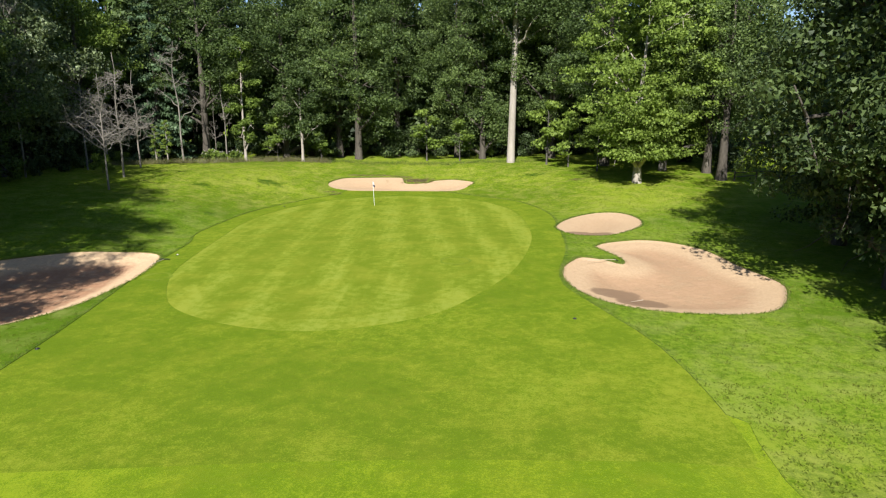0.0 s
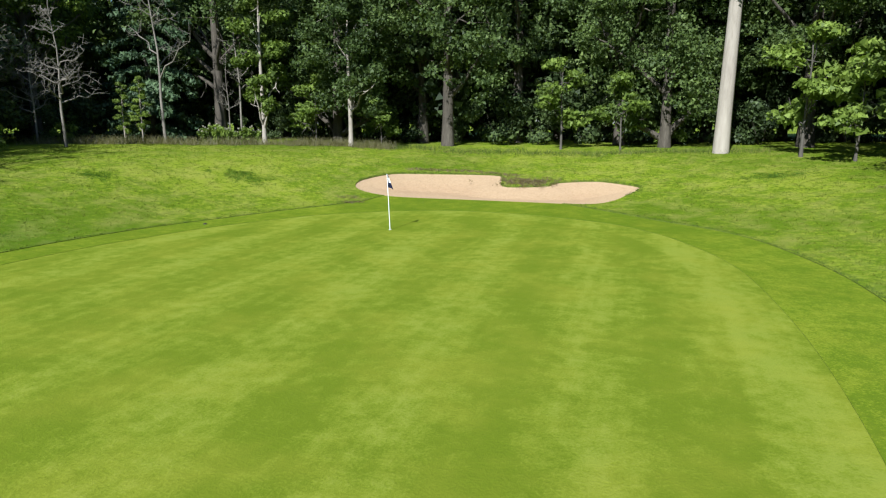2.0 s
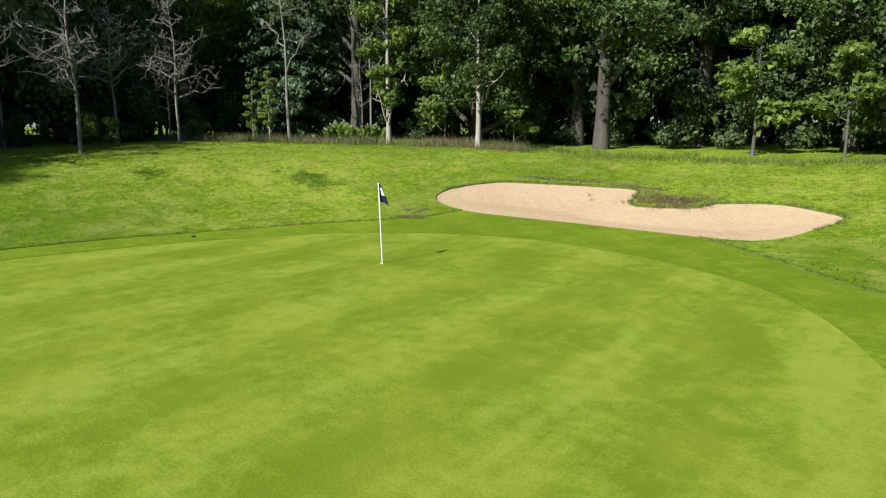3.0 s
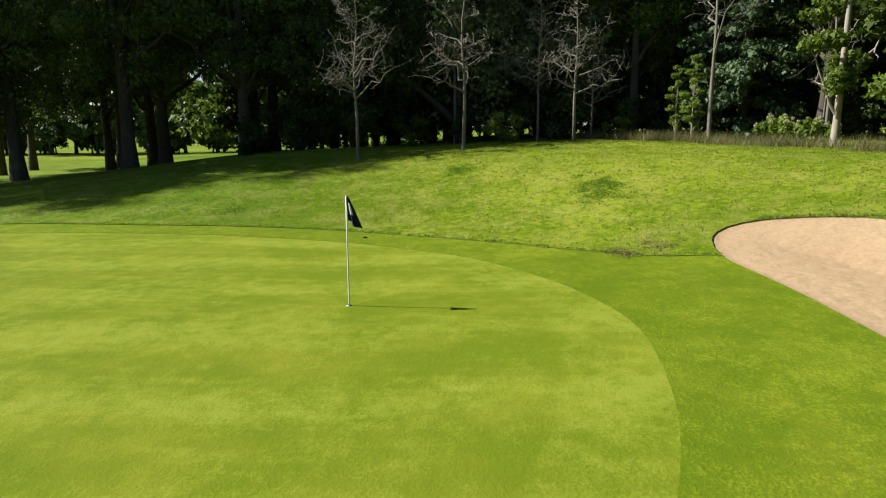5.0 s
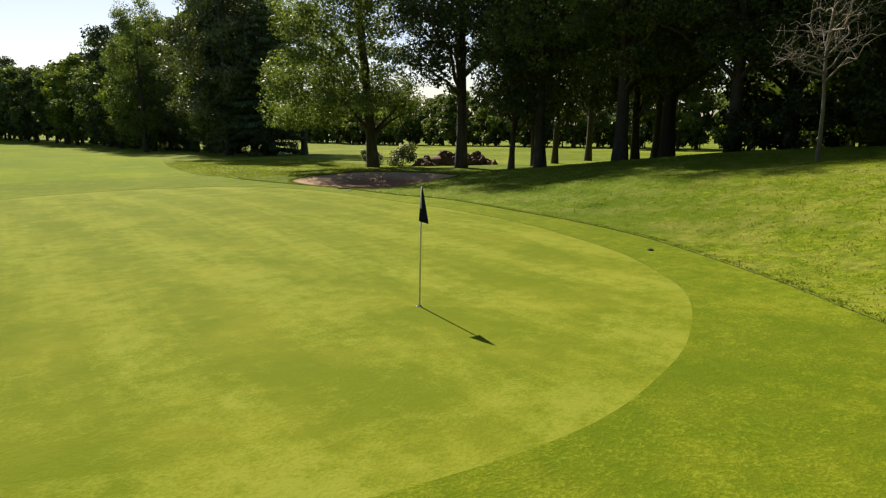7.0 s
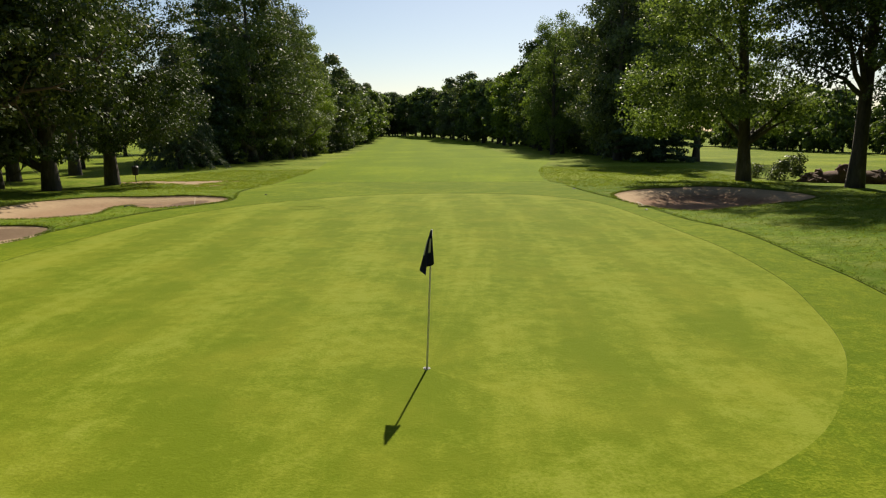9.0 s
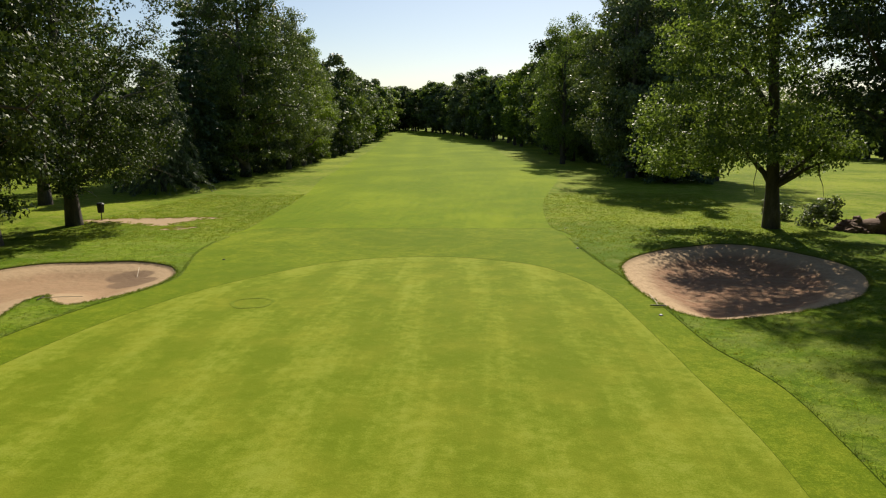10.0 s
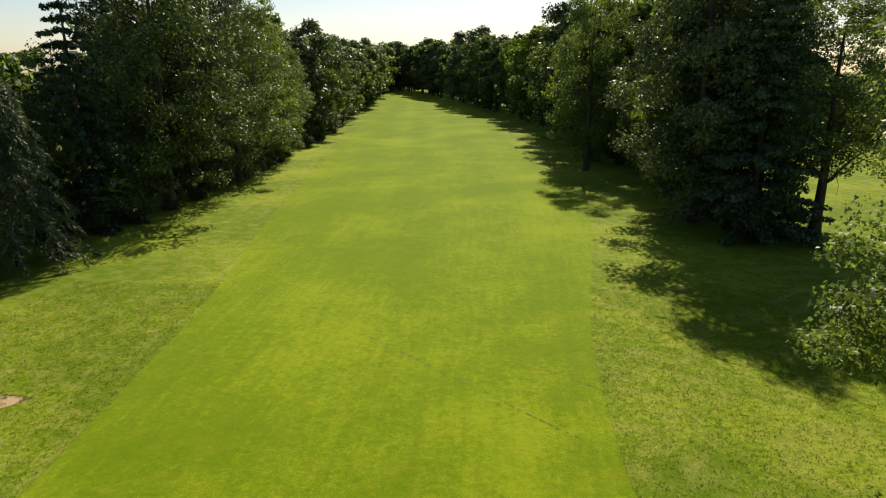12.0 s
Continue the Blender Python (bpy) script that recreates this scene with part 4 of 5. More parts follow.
wood([(-15.2, 23.3), (-8.9, 26.0), (0.4, 26.8), (6.8, 26.1), (10.3, 23.7), (18.2, 22.6), (22.9, 15.4)], [EDGE_A, EDGE_B, OAK_B, EDGE_A])
wood([(-22.5, 21.1), (-27.3, 17.0), (-33.0, 13.8), (-38.1, 7.2)], [EDGE_B, EDGE_A, SPRUCE, EDGE_A])
wood([(28.0, 11.2)], [LIME_A])
stand(CLEAR_A, 32.4, 6.3, 40, 0.95)
stand(CLEAR_A, 32.2, 9.6, 170, 0.9)
stand(SAPLING_A, 43.7, 20.6, 20, 1.5)
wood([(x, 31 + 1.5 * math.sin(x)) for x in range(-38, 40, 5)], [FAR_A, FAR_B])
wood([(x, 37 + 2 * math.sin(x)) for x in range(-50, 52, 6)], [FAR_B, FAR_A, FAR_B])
wood([(x, 45) for x in range(-60, 62, 7)], [FAR_E], smin=0.95, smax=1.1)
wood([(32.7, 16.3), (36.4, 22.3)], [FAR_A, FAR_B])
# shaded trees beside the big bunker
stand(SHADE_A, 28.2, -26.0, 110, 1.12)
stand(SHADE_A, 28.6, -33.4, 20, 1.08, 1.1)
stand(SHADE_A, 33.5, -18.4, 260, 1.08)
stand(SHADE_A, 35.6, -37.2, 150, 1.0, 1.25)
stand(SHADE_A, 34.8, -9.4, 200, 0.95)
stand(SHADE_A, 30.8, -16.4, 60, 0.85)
wood([(38.1, -24.3), (38.2, -14.3)], [OAK_A, DARK_A], 0.6)
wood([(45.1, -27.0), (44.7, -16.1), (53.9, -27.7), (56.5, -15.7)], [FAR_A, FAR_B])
# the wood on the bank side
stand(CLEAR_A, -30.2, -12.9, 20, 0.92)
stand(CLEAR_A, -28.5, -20.0, 120, 1.0)
stand(CLEAR_A, -33.2, -19.9, 200, 0.9)
stand(CLEAR_A, -27.3, -26.6, 300, 0.95)
stand(OAK_B, -32.3, -5.8, 20, 1.05, 0.88)
stand(GREY_A, -34.2, 1.3, 120, 1.3, 1.15)
stand(GREY_A, -36.0, 7.8, 80, 1.35, 1.12)
stand(dead_twiggy, -31.7, 0.9, 60, 0.95, 1.7)
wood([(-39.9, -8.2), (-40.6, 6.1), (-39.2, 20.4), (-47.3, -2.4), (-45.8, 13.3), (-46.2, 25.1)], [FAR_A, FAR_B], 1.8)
wood([(x, y) for x in (-53, -61) for y in (-8, 1, 10, 19, 28)], [FAR_E], 1.8)
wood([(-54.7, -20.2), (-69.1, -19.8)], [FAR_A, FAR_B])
for x, y, s in ((-26.6, -29.1, 0.55), (-32.1, -32.5, 0.66), (-37.5, -35.6, 0.7), (-44.7, -38.1, 0.8), (-39.5, -27.7, 0.85), (-45.1, -30.0, 0.9)):
    stand(CLEAR_B, x, y, x * 37, s, 1.2)

stand(CLEAR_A, -36.5, -13.0, 75, 0.95)
stand(CLEAR_A, -38.5, -23.5, 255, 0.95)
stand(CLEAR_A, -44.0, -17.0, 15, 1.0)
stand(CLEAR_A, -37.5, -4.0, 330, 1.0)
stand(CLEAR_A, -45.0, -8.0, 190, 1.0)
wood([(x, 50) for x in range(-64, 66, 6)], [FAR_E], 1.0, 0.6, 0.8)
wood([(-68, y) for y in range(-20, 50, 6)], [FAR_E], 1.0, 0.6, 0.9)
wood([(-90, y) for y in range(-230, -14, 6)], [FAR_E], 1.0, 0.62, 0.85)
wood([(-66, y) for y in range(-24, 34, 4)], [FAR_E], 1.0, 0.4, 0.5)
wood([(-86, y) for y in range(-228, -20, 5)], [FAR_E], 1.2, 0.32, 0.42)
# undergrowth along the woods
for i, x in enumerate(np.arange(-36, 30, 3.1)):
    y = 25.5 if x > -16 else 25.5 + (x + 16) * 0.45
    stand(UNDER_B if i % 7 == 1 else UNDER_A, float(x) + rng.uniform(-1, 1), y + rng.uniform(-1.2, 2.0), rng.uniform(0, 360), rng.uniform(0.5, 1.1))
for y in np.arange(-12, 20, 3.4):
    stand(UNDER_A if rng.random() < 0.75 else UNDER_B, -29.5 + rng.uniform(-2.2, 1.0), float(y), rng.uniform(0, 360), rng.uniform(0.45, 0.9))
for y in np.arange(10, 18, 3.4):
    stand(UNDER_A, 33.5 + rng.uniform(-1.5, 1.5), float(y), rng.uniform(0, 360), rng.uniform(0.5, 1.0))

for y in np.arange(-14, 28, 3.2):
    stand(UNDER_A, -35.5 + rng.uniform(-2, 2), float(y), rng.uniform(0, 360), rng.uniform(0.7, 1.2))
for x in np.arange(-40, 40, 3.4):
    stand(UNDER_A, float(x), 29.5 + rng.uniform(-1.5, 1.5), rng.uniform(0, 360), rng.uniform(0.7, 1.2))

# trees on one side of the fairway (beyond the sandy patch)
stand(SHADE_A, 42.0, -47.8, 40, 1.12, 1.2)
stand(CEDAR, 36.4, -69.5, 60, 1.12)
stand(CLEAR_A, 41.7, -56.4, 140, 1.15, 1.2)
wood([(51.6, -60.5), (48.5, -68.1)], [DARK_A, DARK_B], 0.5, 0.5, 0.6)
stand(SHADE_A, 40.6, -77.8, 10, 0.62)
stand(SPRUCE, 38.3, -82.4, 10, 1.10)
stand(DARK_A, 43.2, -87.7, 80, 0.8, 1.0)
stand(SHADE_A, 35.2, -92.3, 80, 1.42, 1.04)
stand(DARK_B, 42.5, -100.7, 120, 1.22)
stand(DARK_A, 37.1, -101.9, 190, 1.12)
stand(GREY_A, 34.7, -111.7, 10, 1.44, 1.16)
stand(LIME_A, 35.0, -122.5, 10, 1.2, 1.08)
stand(LIME_B, 35.9, -130.1, 100, 1.25, 0.95)
stand(OAK_B, 38.8, -138.6, 100, 1.23, 1.0)
stand(GREY_A, 40.1, -147.2, 100, 1.29, 1.0)


def near_side(y):
    return 37.5 + 0.086 * max(0, -y - 110)


def far_side(y):
    return -22.0 + 0.03 * (-y - 100) if y > -205 else -18.8 + 0.19 * (-y - 205) + 0.0006 * (y + 205) ** 2



wood([(near_side(y), y) for y in range(-157, -250, -9)], [FAR_D, FAR_C, FAR_A, FAR_C, FAR_B], 2.4, 0.85, 1.35)
wood([(near_side(y), y) for y in range(-255, -465, -9)], [FAR_E, FAR_C, FAR_E], 2.4, 1.05, 1.4)
wood([(near_side(y) + 8, y) for y in range(-110, -465, -10)], [FAR_E], 1.5, 1.12, 1.4)
# trees on the other side of the fairway
stand(CYPRESS, -25.1, -82.2, 0, 1.12)
stand(CLEAR_A, -31.6, -83.5, 90, 1.06)
# unseen tree added behind the willow to fill gaps in its shadow
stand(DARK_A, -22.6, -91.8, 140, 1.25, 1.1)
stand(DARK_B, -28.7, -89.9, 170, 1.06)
stand(GREY_A, -21.5, -87.5, 30, 1.62, 1.1)
stand(LIME_B, -24.0, -101.6, 60, 1.23, 1.1)
stand(OAK_B, -24.8, -110.3, 60, 1.18, 1.0)
stand(GREY_A, -24.5, -119.0, 200, 1.12, 1.0)
stand(OAK_A, -16.2, -124.1, 30, 1.05, 1.25)
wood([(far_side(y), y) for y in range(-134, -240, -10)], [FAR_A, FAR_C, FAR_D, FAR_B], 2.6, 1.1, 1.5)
wood([(far_side(y), y) for y in range(-245, -465, -10)], [FAR_E, FAR_C, FAR_E], 2.6, 1.15, 1.5)
wood([(far_side(y) - 7, y) for y in range(-98, -465, -11)], [FAR_E], 1.8, 1.25, 1.5)
stand(SPRUCE, -26.7, -222.8, 0, 1.23)
for y in range(-74, -230, -6):
    stand(UNDER_A if rng.random() < 0.7 else UNDER_B, near_side(y) - 3.0 + rng.uniform(-1, 1.5), y + rng.uniform(-1.5, 1.5), rng.uniform(0, 360), rng.uniform(0.6, 1.3))
for y in range(-78, -230, -6):
    stand(UNDER_A if rng.random() < 0.7 else UNDER_B, far_side(y) - 1.5 + rng.uniform(-1.5, 1), y + rng.uniform(-1.5, 1.5), rng.uniform(0, 360), rng.uniform(0.6, 1.2))
wood([(50 + 5.4 * i, -470 + 1.5 * (i % 3)) for i in range(6)], [FAR_A, FAR_C], 1.5, 0.9, 1.1)
wood([(40 + 7.5 * i, -481) for i in range(7)], [FAR_E], 1.5, 0.9, 1.1)
# far wood beyond the neighbouring hole
wood([(-84 + 2 * math.sin(y), y) for y in range(-230, -18, 8)], [FAR_E], 2.0, 0.5, 0.75)
wood([(78 + 2 * math.sin(y), y) for y in range(-150, 40, 9)], [FAR_E], 2.0, 0.9, 1.1)


# ---- things on the course
def part(name, bm, mat, parent, label="", smooth=False):
    me = bpy.data.meshes.new(name)
    bm.to_mesh(me)
    bm.free()
    me.materials.append(mat)
    if smooth:
        me.polygons.foreach_set("use_smooth", [True] * len(me.polygons))
    ob = new(name, me)
    ob.parent = parent
    if label:
        ob["label"] = label
    return ob


def flat_paint(name, col, rough=0.5, metal=0.0):
    return simple_material(name, [(0.3, tuple(v * 0.85 for v in col)), (0.7, col)], scale=30, rough=rough, bump=0.05, dist=0.005)


P_WHITE = flat_paint("white_paint", (0.8, 0.8, 0.78), 0.4)
P_FLAG = flat_paint("navy_flag_cloth", (0.026, 0.034, 0.085), 0.8)
P_DARK = flat_paint("dark_plastic", (0.02, 0.022, 0.02), 0.5)
P_WOOD = flat_paint("pale_wood", (0.45, 0.38, 0.28), 0.7)
M_RUBBLE = simple_material("brown_rubble", [(0.25, (0.05, 0.03, 0.02)), (0.5, (0.14, 0.085, 0.055)), (0.8, (0.26, 0.18, 0.13))], scale=3.0, bump=0.8, dist=0.08)


def flagstick():
    root = new("flagstick")
    root.matrix_basis = pose(0, 0, zat(0, 0))
    v, f = [], []
    top = Vector((-0.085, -0.02, 2.13))
    tube([(0, 0, -0.1), top * 0.5, top], [0.0165, 0.015, 0.0125], 10, v, f)
    mesh_object("pole", v, f, P_WHITE, True).parent = root
    bm = bmesh.new()
    nu, nv = 10, 14
    grid_ = []
    ang = 1.2
    for j in range(nv):
        row = []
        for i in range(nu):
            u, w = i / (nu - 1), j / (nv - 1)
            x = 0.008 + u * (0.03 + 0.27 * w ** 0.9)
            z = -w * (0.47 + 0.14 * u)
            y = 0.075 * math.sin(u * 7.0 + 0.4) * (0.1 + w)
            p = top * ((2.125 + z) / 2.13)
            row.append(bm.verts.new((p.x + x * math.cos(ang) - y * math.sin(ang), p.y + x * math.sin(ang) + y * math.cos(ang), 2.125 + z)))
        grid_.append(row)
    for j in range(nv - 1):
        for i in range(nu - 1):
            bm.faces.new((grid_[j][i], grid_[j][i + 1], grid_[j + 1][i + 1], grid_[j + 1][i]))
    spots_ = [[vt.co.copy() for vt in row] for row in grid_]
    bmesh.ops.solidify(bm, geom=bm.faces[:], thickness=0.003)
    cloth = part("flag", bm, P_FLAG, root, "navy blue drooping cloth flag with a pale mark", True)
    bm = bmesh.new()
    for side in (0.006, -0.006):
        off = Vector((-math.sin(ang), math.cos(ang), 0)) * side
        patch = [[bm.verts.new(spots_[j][i] + off) for i in range(3, 8)] for j in range(3, 9)]
        for j in range(5):
            for i in range(4):
                bm.faces.new((patch[j][i], patch[j][i + 1], patch[j + 1][i + 1], patch[j + 1][i]))
    part("flag_mark", bm, P_WHITE, cloth, "pale printed mark", True)
    bm = bmesh.new()
    bmesh.ops.create_cone(bm, cap_ends=True, segments=20, radius1=0.055, radius2=0.05, depth=0.012, matrix=Matrix.Translation((0, 0, 0.006)))
    part("cup_rim", bm, P_WHITE, root, "white cup rim set in the turf")
    # flat dark disc in place of the shade inside the cup
    bm = bmesh.new()
    bmesh.ops.create_cone(bm, cap_ends=True, segments=20, radius1=0.044, radius2=0.044, depth=0.003, matrix=Matrix.Translation((0, 0, 0.0145)))
    part("cup_hole_disc", bm, P_DARK, root, "dark disc round the pole standing for the cup's shaded mouth")
    return tagged(root, "white flagstick with a navy flag standing in its cup", "flagstick")


flagstick()


def rake(x, y, turn, z=None, label="bunker rake lying with its head on the turf", lift=0):
    root = new("bunker_rake")
    root.matrix_basis = pose(x, y, zat(x, y) + 0.07 if z is None else z, lift, 0, turn)
    v, f = [], []
    tube([(0, 0, 0.0), (0, 0.8, 0.03), (0, 1.65, 0.02)], [0.014, 0.014, 0.013], 8, v, f)
    mesh_object("handle", v, f, P_WOOD, True).parent = root
    bm = bmesh.new()
    bmesh.ops.create_cube(bm, size=1, matrix=Matrix.Diagonal((0.62, 0.05, 0.04, 1)))
    bmesh.ops.bevel(bm, geom=bm.edges[:], offset=0.012, segments=2, affect='EDGES')
    head = part("head", bm, P_DARK, root, "dark plastic rake head")
    for i in range(13):
        bm = bmesh.new()
        bmesh.ops.create_cone(bm, cap_ends=True, segments=6, radius1=0.008, radius2=0.004, depth=0.07,
                              matrix=Matrix.Translation((-0.28 + i * 0.0467, 0, -0.045)) @ Matrix.Rotation(math.pi, 4, 'X'))
        part("tine", bm, P_DARK, head)
    return tagged(root, label, "rake", group="rakes at the bunkers")


rake(-8.7, -21.5, 178)
rake(15.4, -26.3, -159, zat(15.4, -26.3) - 0.66, "bunker rake with a pale handle propped in the sand", 22)
rake(16.3, -20.9, 100, zat(16.3, -20.9) + 0.06, "bunker rake lying on the tongue of turf")


def rubble_pile(x, y, length, width, height, count, seed):
    r = random.Random(seed)
    root = new("rubble_pile")
    root.matrix_basis = pose(x, y, zat(x, y), 0, 0, -19)
    kinds = []
    for k in range(5):
        bm = bmesh.new()
        bmesh.ops.create_icosphere(bm, subdivisions=1, radius=1)
        for vt in bm.verts:
            vt.co *= r.uniform(0.7, 1.2)
        me = bpy.data.meshes.new("lump")
        bm.to_mesh(me)
        bm.free()
        me.materials.append(M_RUBBLE)
        kinds.append(me)
    for i in range(count):
        u = r.uniform(-1, 1)
        w = r.uniform(-1, 1)
        top = height * (1 - u * u) ** 0.7 * (1 - abs(w)) ** 0.7 * (0.75 + 0.25 * math.sin(u * 9))
        ob = new("lump", r.choice(kinds))
        s = r.uniform(0.16, 0.48)
        ob.matrix_basis = Matrix.Translation((u * length / 2, w * width / 2, max(0.08, top - 0.1))) @ Euler((r.uniform(0, 6), r.uniform(0, 6), r.uniform(0, 6))).to_matrix().to_4x4() @ Matrix.Diagonal((s * 1.3, s, s * 0.7, 1))
        ob.parent = root
    bm = bmesh.new()
    bmesh.ops.create_icosphere(bm, subdivisions=3, radius=1, matrix=Matrix.Diagonal((length * 0.48, width * 0.45, height * 0.72, 1)))
    for vt in bm.verts:
        vt.co *= 1 + 0.12 * noise.noise(vt.co * 1.7)
    part("core", bm, M_RUBBLE, root, "heap of brown earth", True)
    return tagged(root, "long heap of brown earth clods and stones on grass", "rubble heap")


rubble_pile(-30.3, -42.1, 7.8, 2.6, 1.5, 220, 3)
heap_bush = make_bush("wild_bush", 51, 2.2, 2.2, L_GREY, "grey-green wild bush beside the earth heap", per=50, clumps=40, size=0.2)
stand(heap_bush, -25.9, -44.9, 0, 0.85)
stand(heap_bush, -24.3, -47.7, 140, 0.6)


def litter_bin(x, y):
    root = new("litter_bin")
    root.matrix_basis = pose(x, y, zat(x, y) + 0.05)
    v, f = [], []
    tube([(0, 0, -0.1), (0, 0, 0.75)], [0.04, 0.04], 8, v, f)
    mesh_object("post", v, f, P_DARK).parent = root
    bm = bmesh.new()
    bmesh.ops.create_cone(bm, cap_ends=True, segments=16, radius1=0.24, radius2=0.29, depth=0.7, matrix=Matrix.Translation((0, 0, 0.95)))
    bmesh.ops.bevel(bm, geom=bm.edges[:], offset=0.015, segments=1, affect='EDGES')
    part("bin_body", bm, P_DARK, root)
    bm = bmesh.new()
    bmesh.ops.create_cone(bm, cap_ends=True, segments=16, radius1=0.31, radius2=0.22, depth=0.1, matrix=Matrix.Translation((0, 0, 1.36)))
    part("lid", bm, P_DARK, root)
    return tagged(root, "dark litter bin on a post under the oak", "litter bin")


litter_bin(29.9, -46.8)


# ---- small growth
def tufts(name, spots, blade_h, blade_w, per, mat, label, seed, spread=0.35, bend=0.5):
    r = np.random.default_rng(seed)
    sp = np.asarray(spots, float)
    n = len(sp) * per
    base = np.repeat(sp, per, axis=0) + r.normal(0, spread, (n, 2))
    z = terrain(base[:, 0], base[:, 1]) + 0.03
    a = r.uniform(0, 2 * np.pi, n)
    h = blade_h * r.uniform(0.5, 1.25, n)
    w = blade_w * r.uniform(0.6, 1.3, n)
    bx, by = np.cos(a), np.sin(a)
    lx, ly = r.normal(0, bend, n) * h, r.normal(0, bend, n) * h
    p = np.column_stack([base, z])
    v = np.empty((n, 3, 3))
    v[:, 0] = p - np.column_stack([bx * w, by * w, np.zeros(n)])
    v[:, 1] = p + np.column_stack([bx * w, by * w, np.zeros(n)])
    v[:, 2] = p + np.column_stack([lx, ly, h])
    ob = mesh_object(name, v.reshape(-1, 3), np.arange(n * 3).reshape(n, 3), mat)
    return tagged(ob, label, "grass", kind="stuff")


r2 = np.random.default_rng(4)
line = []
for x in np.arange(-29, -8, 0.22):
    y = 9.0 + (x + 29) * 0.62 if x < -17 else 17.6 + (x + 17) * 0.2
    line.append((x + r2.normal(0, 0.3), y + abs(r2.normal(0, 1.0))))
tufts("dry_grass", line, 0.55, 0.012, 70, L_DRY, "tall dry grass fringe along the wood's edge", 8)
line = [(x, 20.3 + r2.normal(0, 0.5)) for x in np.arange(-8, 16, 0.3)]
tufts("edge_grass", line, 0.3, 0.012, 50, L_RIM, "short tufts of green grass at the wood's edge", 9)
for cx, cy, sx, sy, count in ((-11.4, 6.9, 0.80, 0.50, 150), (-15.9, 1.5, 0.45, 0.35, 50), (-15.8, -9.7, 0.40, 0.30, 40), (-11.8, -6.9, 0.30, 0.25, 30), (15.3, 12.3, 0.70, 0.40, 80), (-16.0, -6.3, 0.30, 0.30, 30)):
    weeds = [(r2.normal(cx, sx), r2.normal(cy, sy)) for _ in range(count)]
    tufts("weed_patch", weeds, 0.022, 0.028, 20, L_CLOVER, "low patch of clover in the rough", 10, 0.12, 2.2)



def rim_spots(poly, step, lo=0.02, hi=0.16):
    """Spots just outside a line, along all of it."""
    p, q = poly, np.roll(poly, -1, axis=0)
    cen = poly.mean(axis=0)
    out = []
    area = 0.5 * np.sum(p[:, 0] * q[:, 1] - q[:, 0] * p[:, 1])
    for a, b in zip(p, q):
        d = b - a
        ln = np.linalg.norm(d)
        nrm = np.array([d[1], -d[0]]) / (ln + 1e-9) * (1 if area > 0 else -1)
        for k in range(max(1, int(ln / step))):
            out.append(a + d * r2.random() + nrm * r2.uniform(lo, hi))
    return out


for b in BUNKERS:
    if b[2]:
        tufts("rim_grass", [q_ for q_ in rim_spots(b[1], 0.05, -0.03, 0.12) if b[0] != "back" or q_[1] > 10.2], 0.07, 0.011, 7, L_RIM, "ragged grass overhanging the bunker's rim", 12, 0.05, 0.6)
    else:
        # grass creeping over the edge in uneven tongues
        creep = [q_ for q_ in rim_spots(b[1], 0.012, -0.75, 0.1) if noise.noise(Vector((q_[0] * 1.3, q_[1] * 1.3, 4.0))) + 0.4 * noise.noise(Vector((q_[0] * 4, q_[1] * 4, 9.0))) > 0.02]
        tufts("creeping_grass", creep, 0.05, 0.022, 5, L_TURF, "ragged grass creeping over the bare sand", 18, 0.05, 0.8)
collar = np.array([q_ for q_ in rim_spots(APRON, 0.06) if q_[1] > -36])
clear_ = np.ones(len(collar), bool)
for b in BUNKERS:
    clear_ &= ~inside(b[1], collar[:, 0], collar[:, 1])
tufts("collar_edge_grass", collar[clear_], 0.04, 0.01, 6, L_RIM, "longer grass along the cut edge of the apron", 13, 0.05, 0.6)
band = np.column_stack([r2.uniform(-26, 30, 60000), r2.uniform(-36, 21, 60000)])
out_ = ~inside(APRON, band[:, 0], band[:, 1])
for b in BUNKERS:
    out_ &= ~inside(b[1], band[:, 0], band[:, 1])
tufts("rough_grass", band[out_], 0.042, 0.016, 4, L_TURF, "short uneven blades of rough grass", 14, 0.06, 0.8)


band = np.column_stack([np.where(r2.random(22000) < 0.5, r2.uniform(-24, -6, 22000), r2.uniform(13, 30, 22000)), r2.uniform(-66, -36, 22000)])
out_ = ~inside(APRON, band[:, 0], band[:, 1]) & ~inside(FAIRWAY, band[:, 0], band[:, 1])
for b in BUNKERS:
    out_ &= ~inside(b[1], band[:, 0], band[:, 1])
tufts("fairway_rough_grass", band[out_], 0.06, 0.022, 4, L_TURF, "short uneven blades of rough grass beside the fairway", 17, 0.08, 0.8)


def turf_ring(x, y, r, w, label):
    """A faint ring of darker turf."""
    v, f = [], []
    n = 40
    for k in range(n):
        a = 2 * math.pi * k / n
        for q in (r - w * (0.5 + 0.3 * math.sin(3 * a)), r + w * (0.5 + 0.3 * math.cos(5 * a))):
            px_, py_ = x + q * math.cos(a), y + q * math.sin(a)
            v.append((px_, py_, zat(px_, py_) + 0.012))
    for k in range(n):
        a, b = 2 * k, 2 * ((k + 1) % n)
        f.append((a, a + 1, b + 1, b))
    return tagged(mesh_object("turf_ring", v, f, M_RING, True), label, "turf mark", kind="stuff")


turf_ring(7.45, -21.05, 0.8, 0.14, "faint dark ring in the green's turf")
turf_ring(-7.53, -24.8, 0.65, 0.16, "faint dark ring in the apron's turf")


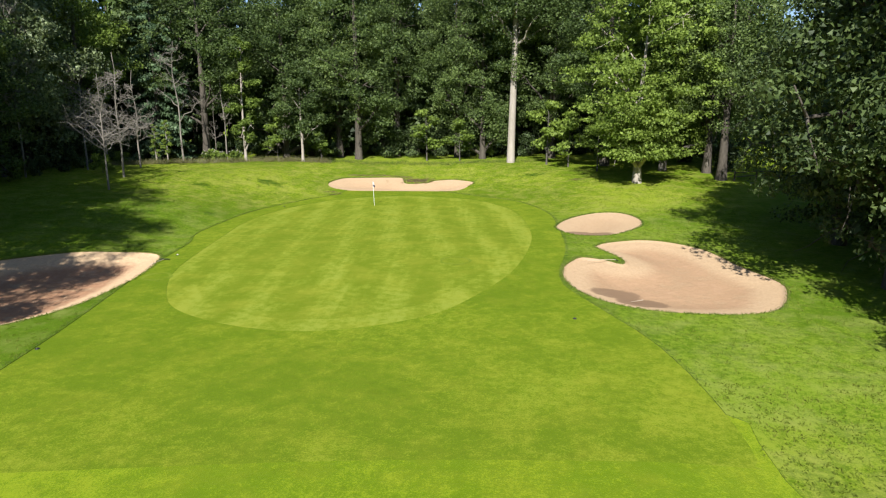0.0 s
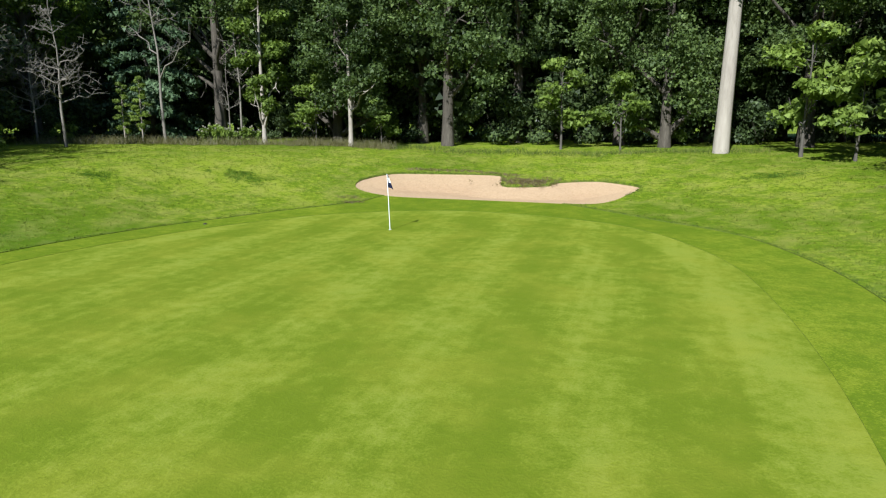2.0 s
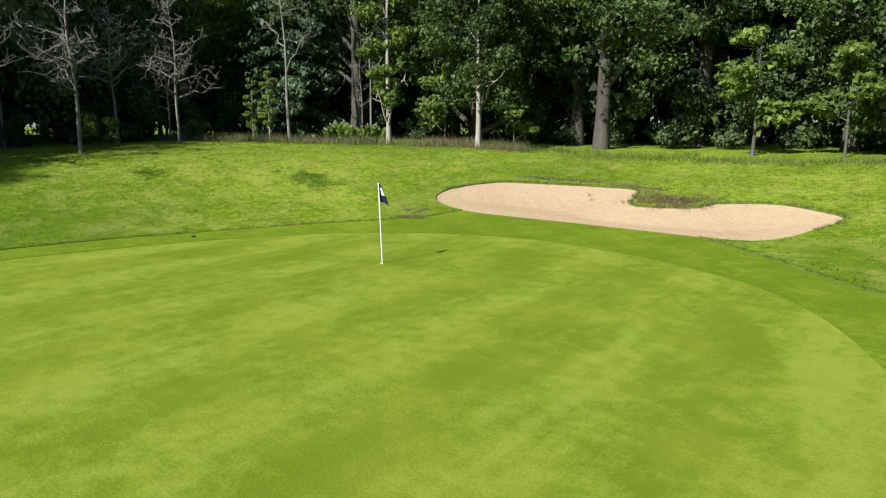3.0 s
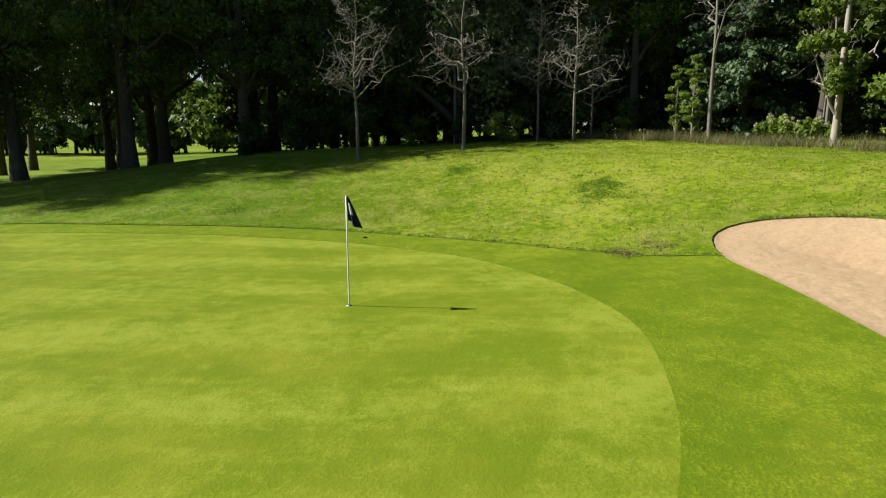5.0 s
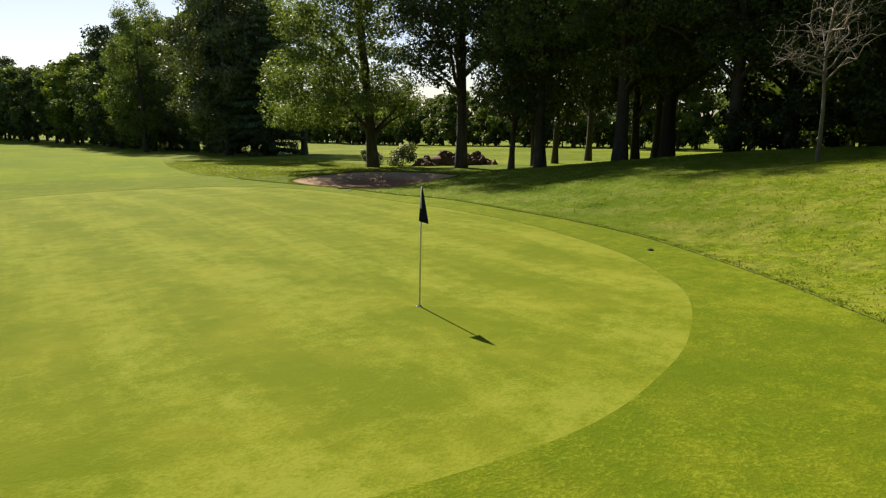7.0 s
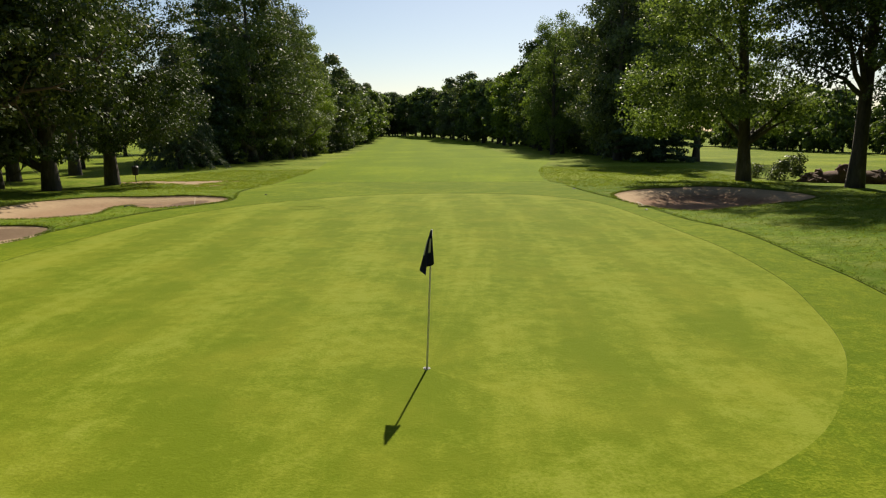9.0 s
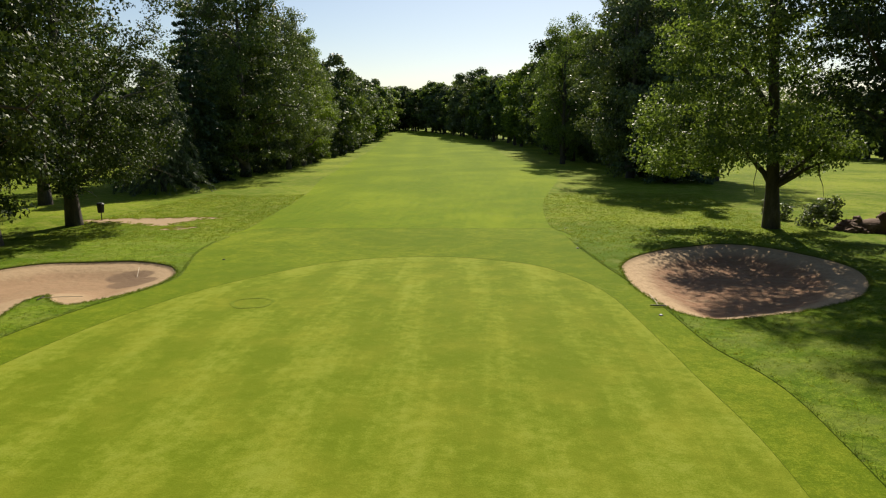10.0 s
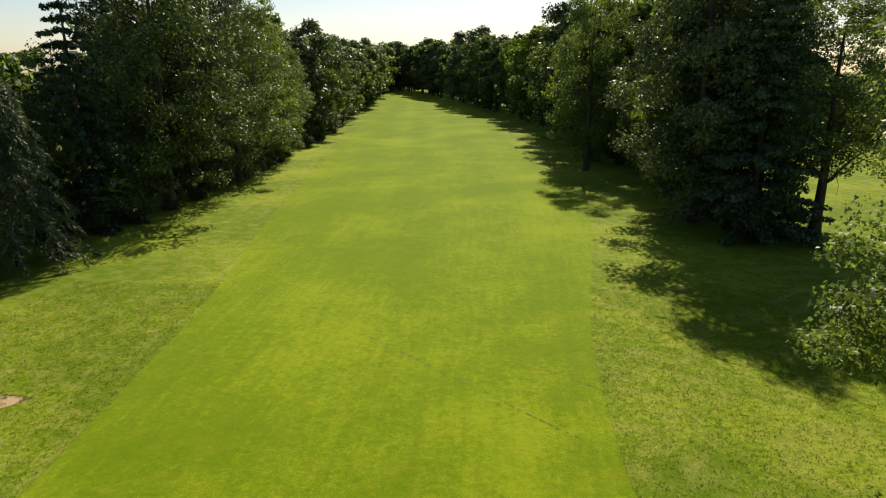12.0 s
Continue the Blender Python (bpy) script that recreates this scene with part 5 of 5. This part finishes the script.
def make_thistle(name, seed, height, label):
    """A clump of leafy upright stems with pale seed heads."""
    rng_ = np.random.default_rng(seed)
    root = new(name)
    tips = []
    for k in range(11):
        a, rr = rng_.uniform(0, 6.28), rng_.uniform(0.1, 0.75)
        tip = Vector((math.cos(a) * rr, math.sin(a) * rr, height * rng_.uniform(0.7, 1.05)))
        v, f = [], []
        tube(bent(rng_, (math.cos(a) * rr * 0.5, math.sin(a) * rr * 0.5, -0.05), tip, 4, 0.08), [0.012, 0.011, 0.009, 0.007, 0.005], 5, v, f)
        mesh_object("stem", v, f, L_RIM, True).parent = root
        tips.append(tip)
    c = [t * u for t in tips for u in (0.3, 0.5, 0.68, 0.84)]
    lv, lf = leaves(rng_, c, 0.24, 14, 0.17, 0.8, simple=True)
    mesh_object("foliage", lv, lf, L_BEECH).parent = root
    for t in tips[:8]:
        lv, lf = leaves(rng_, [t], 0.075, 40, 0.05, 1.0, simple=True)
        mesh_object("seed_head", lv, lf, L_FLUFF).parent = root
    return tagged(root, label, "wild plant")


thistle = make_thistle("thistle", 61, 1.25, "tall thistle clump with pale fluffy seed heads")
for x, y, s, a in ((-21.4, 16.8, 1.0, 0), (-20.6, 17.3, 1.15, 70), (-19.8, 17.5, 0.9, 140), (-18.8, 17.9, 1.0, 200), (-18.3, 18.2, 0.8, 300)):
    stand(thistle, x, y, a, s)
stand(ivy_tree, -25.8, 13.7, 40, 0.3)
stand(ivy_tree, -24.8, 14.3, 160, 0.33)
stand(SAPLING_B, -9.0, 19.9, 15, 0.7)
stand(UNDER_B, -26.3, 3.9, 60, 0.55)
stand(UNDER_B, -28.3, 11.0, 10, 0.4)


def sprinkler_head(x, y, label):
    """A pop-up sprinkler flush with the turf: a dark rim and a cap."""
    root = new("sprinkler_head")
    root.matrix_basis = pose(x, y, zat(x, y) + 0.01)
    bm = bmesh.new()
    bmesh.ops.create_cone(bm, cap_ends=True, segments=20, radius1=0.085, radius2=0.075, depth=0.03, matrix=Matrix.Translation((0, 0, 0.01)))
    part("rim", bm, P_DARK, root)
    bm = bmesh.new()
    bmesh.ops.create_cone(bm, cap_ends=True, segments=16, radius1=0.045, radius2=0.035, depth=0.02, matrix=Matrix.Translation((0, 0, 0.034)))
    part("cap", bm, P_WHITE if "pale" in label else P_DARK, root)
    return tagged(root, label, "sprinkler", group="sprinkler heads in the turf")


sprinkler_head(-8.5, -20.3, "round dark sprinkler head with a pale cap")
for x, y in ((12.5, -30.2), (-7.3, -34.4), (-7.5, -42.3), (-7.7, -1.05)):
    sprinkler_head(x, y, "round dark sprinkler head flush with the turf")
for cx, cy in ((-5.3, 7.3), (-4.8, 6.3), (19.0, 8.3)):
    brown = [(r2.normal(cx, 0.35), r2.normal(cy, 0.2)) for _ in range(50)]
    tufts("brown_grass", brown, 0.04, 0.014, 12, L_BROWN, "worn brown spot in the rough", 18, 0.1, 1.2)
brown = [(r2.normal(2.9, 0.8), r2.normal(12.75, 0.35)) for _ in range(150)]
tufts("brown_grass", brown, 0.13, 0.012, 16, L_BROWN, "tuft of brown withered grass on the bunker's lip", 15, 0.12, 0.8)
brown = [(x, 14.25 - 0.09 * abs(x + 0.9) ** 1.4 + r2.uniform(0, 0.4)) for x in np.arange(-4.6, 2.2, 0.07)]
tufts("withered_fringe", brown, 0.10, 0.012, 14, L_BROWN, "brown withered grass fringe above the bunker", 16, 0.1, 0.9)


def wooden_fence(pts, label):
    """A low post-and-rail fence of rough round poles."""
    r = np.random.default_rng(71)
    root = new("wooden_fence")
    root.matrix_basis = pose(pts[0][0], pts[0][1], zat(*pts[0]))
    base = [Vector((x - pts[0][0], y - pts[0][1], zat(x, y) - zat(*pts[0]))) for x, y in pts]
    for b in base:
        v, f = [], []
        tube([b - Vector((0, 0, 0.2)), b + Vector((0.02, 0, 0.5)), b + Vector((r.normal(0, 0.03), 0, 1.0))], [0.075, 0.07, 0.065], 8, v, f)
        mesh_object("post", v, f, M_BARK, True).parent = root
    for a, b in zip(base, base[1:]):
        for z in (0.45, 0.88):
            v, f = [], []
            tube(bent(r, a + Vector((0, -0.06, z + r.normal(0, 0.03))), b + Vector((0, -0.06, z + r.normal(0, 0.05))), 4, 0.05), [0.05] * 5, 7, v, f)
            mesh_object("rail", v, f, M_BARK, True).parent = root
    return tagged(root, label, "fence")


wooden_fence([(33.3, 5.5), (35.4, 5.7), (37.4, 5.4), (39.4, 5.5)], "low rough wooden rail fence under the trees")


def turf_scar(name, a, b, label, seed):
    """A broken dark line left in the turf by a drain or a wheel."""
    r = random.Random(seed)
    a, b = Vector(a), Vector(b)
    n = int((b - a).length / 0.42)
    v, f = [], []
    side = (b - a).normalized().orthogonal() if len(a) == 2 else Vector((-(b - a).y, (b - a).x)).normalized()
    for i in range(n):
        if r.random() < 0.25:
            continue
        p = a.lerp(b, (i + r.random() * 0.5) / n) + side * r.uniform(-0.05, 0.05)
        q = p + (b - a).normalized() * r.uniform(0.12, 0.34)
        w = side * r.uniform(0.02, 0.05)
        k = len(v)
        for c in (p - w, q - w * 0.6, q + w * 0.6, p + w):
            v.append((c.x, c.y, zat(c.x, c.y) + 0.03))
        f.append((k, k + 1, k + 2, k + 3))
    return tagged(mesh_object(name, v, f, M_EARTH), label, "turf mark", kind="stuff")


turf_scar("turf_scar", (5.7, -56.3), (-5.0, -46.6), "broken dark line worn across the fairway turf", 5)
turf_scar("turf_scar", (-3.4, -53.4), (-6.5, -50.9), "short broken dark line worn in the fairway", 6)
turf_scar("turf_scar", (1.1, -63.9), (-2.4, -60.5), "short broken dark line worn in the fairway", 7)
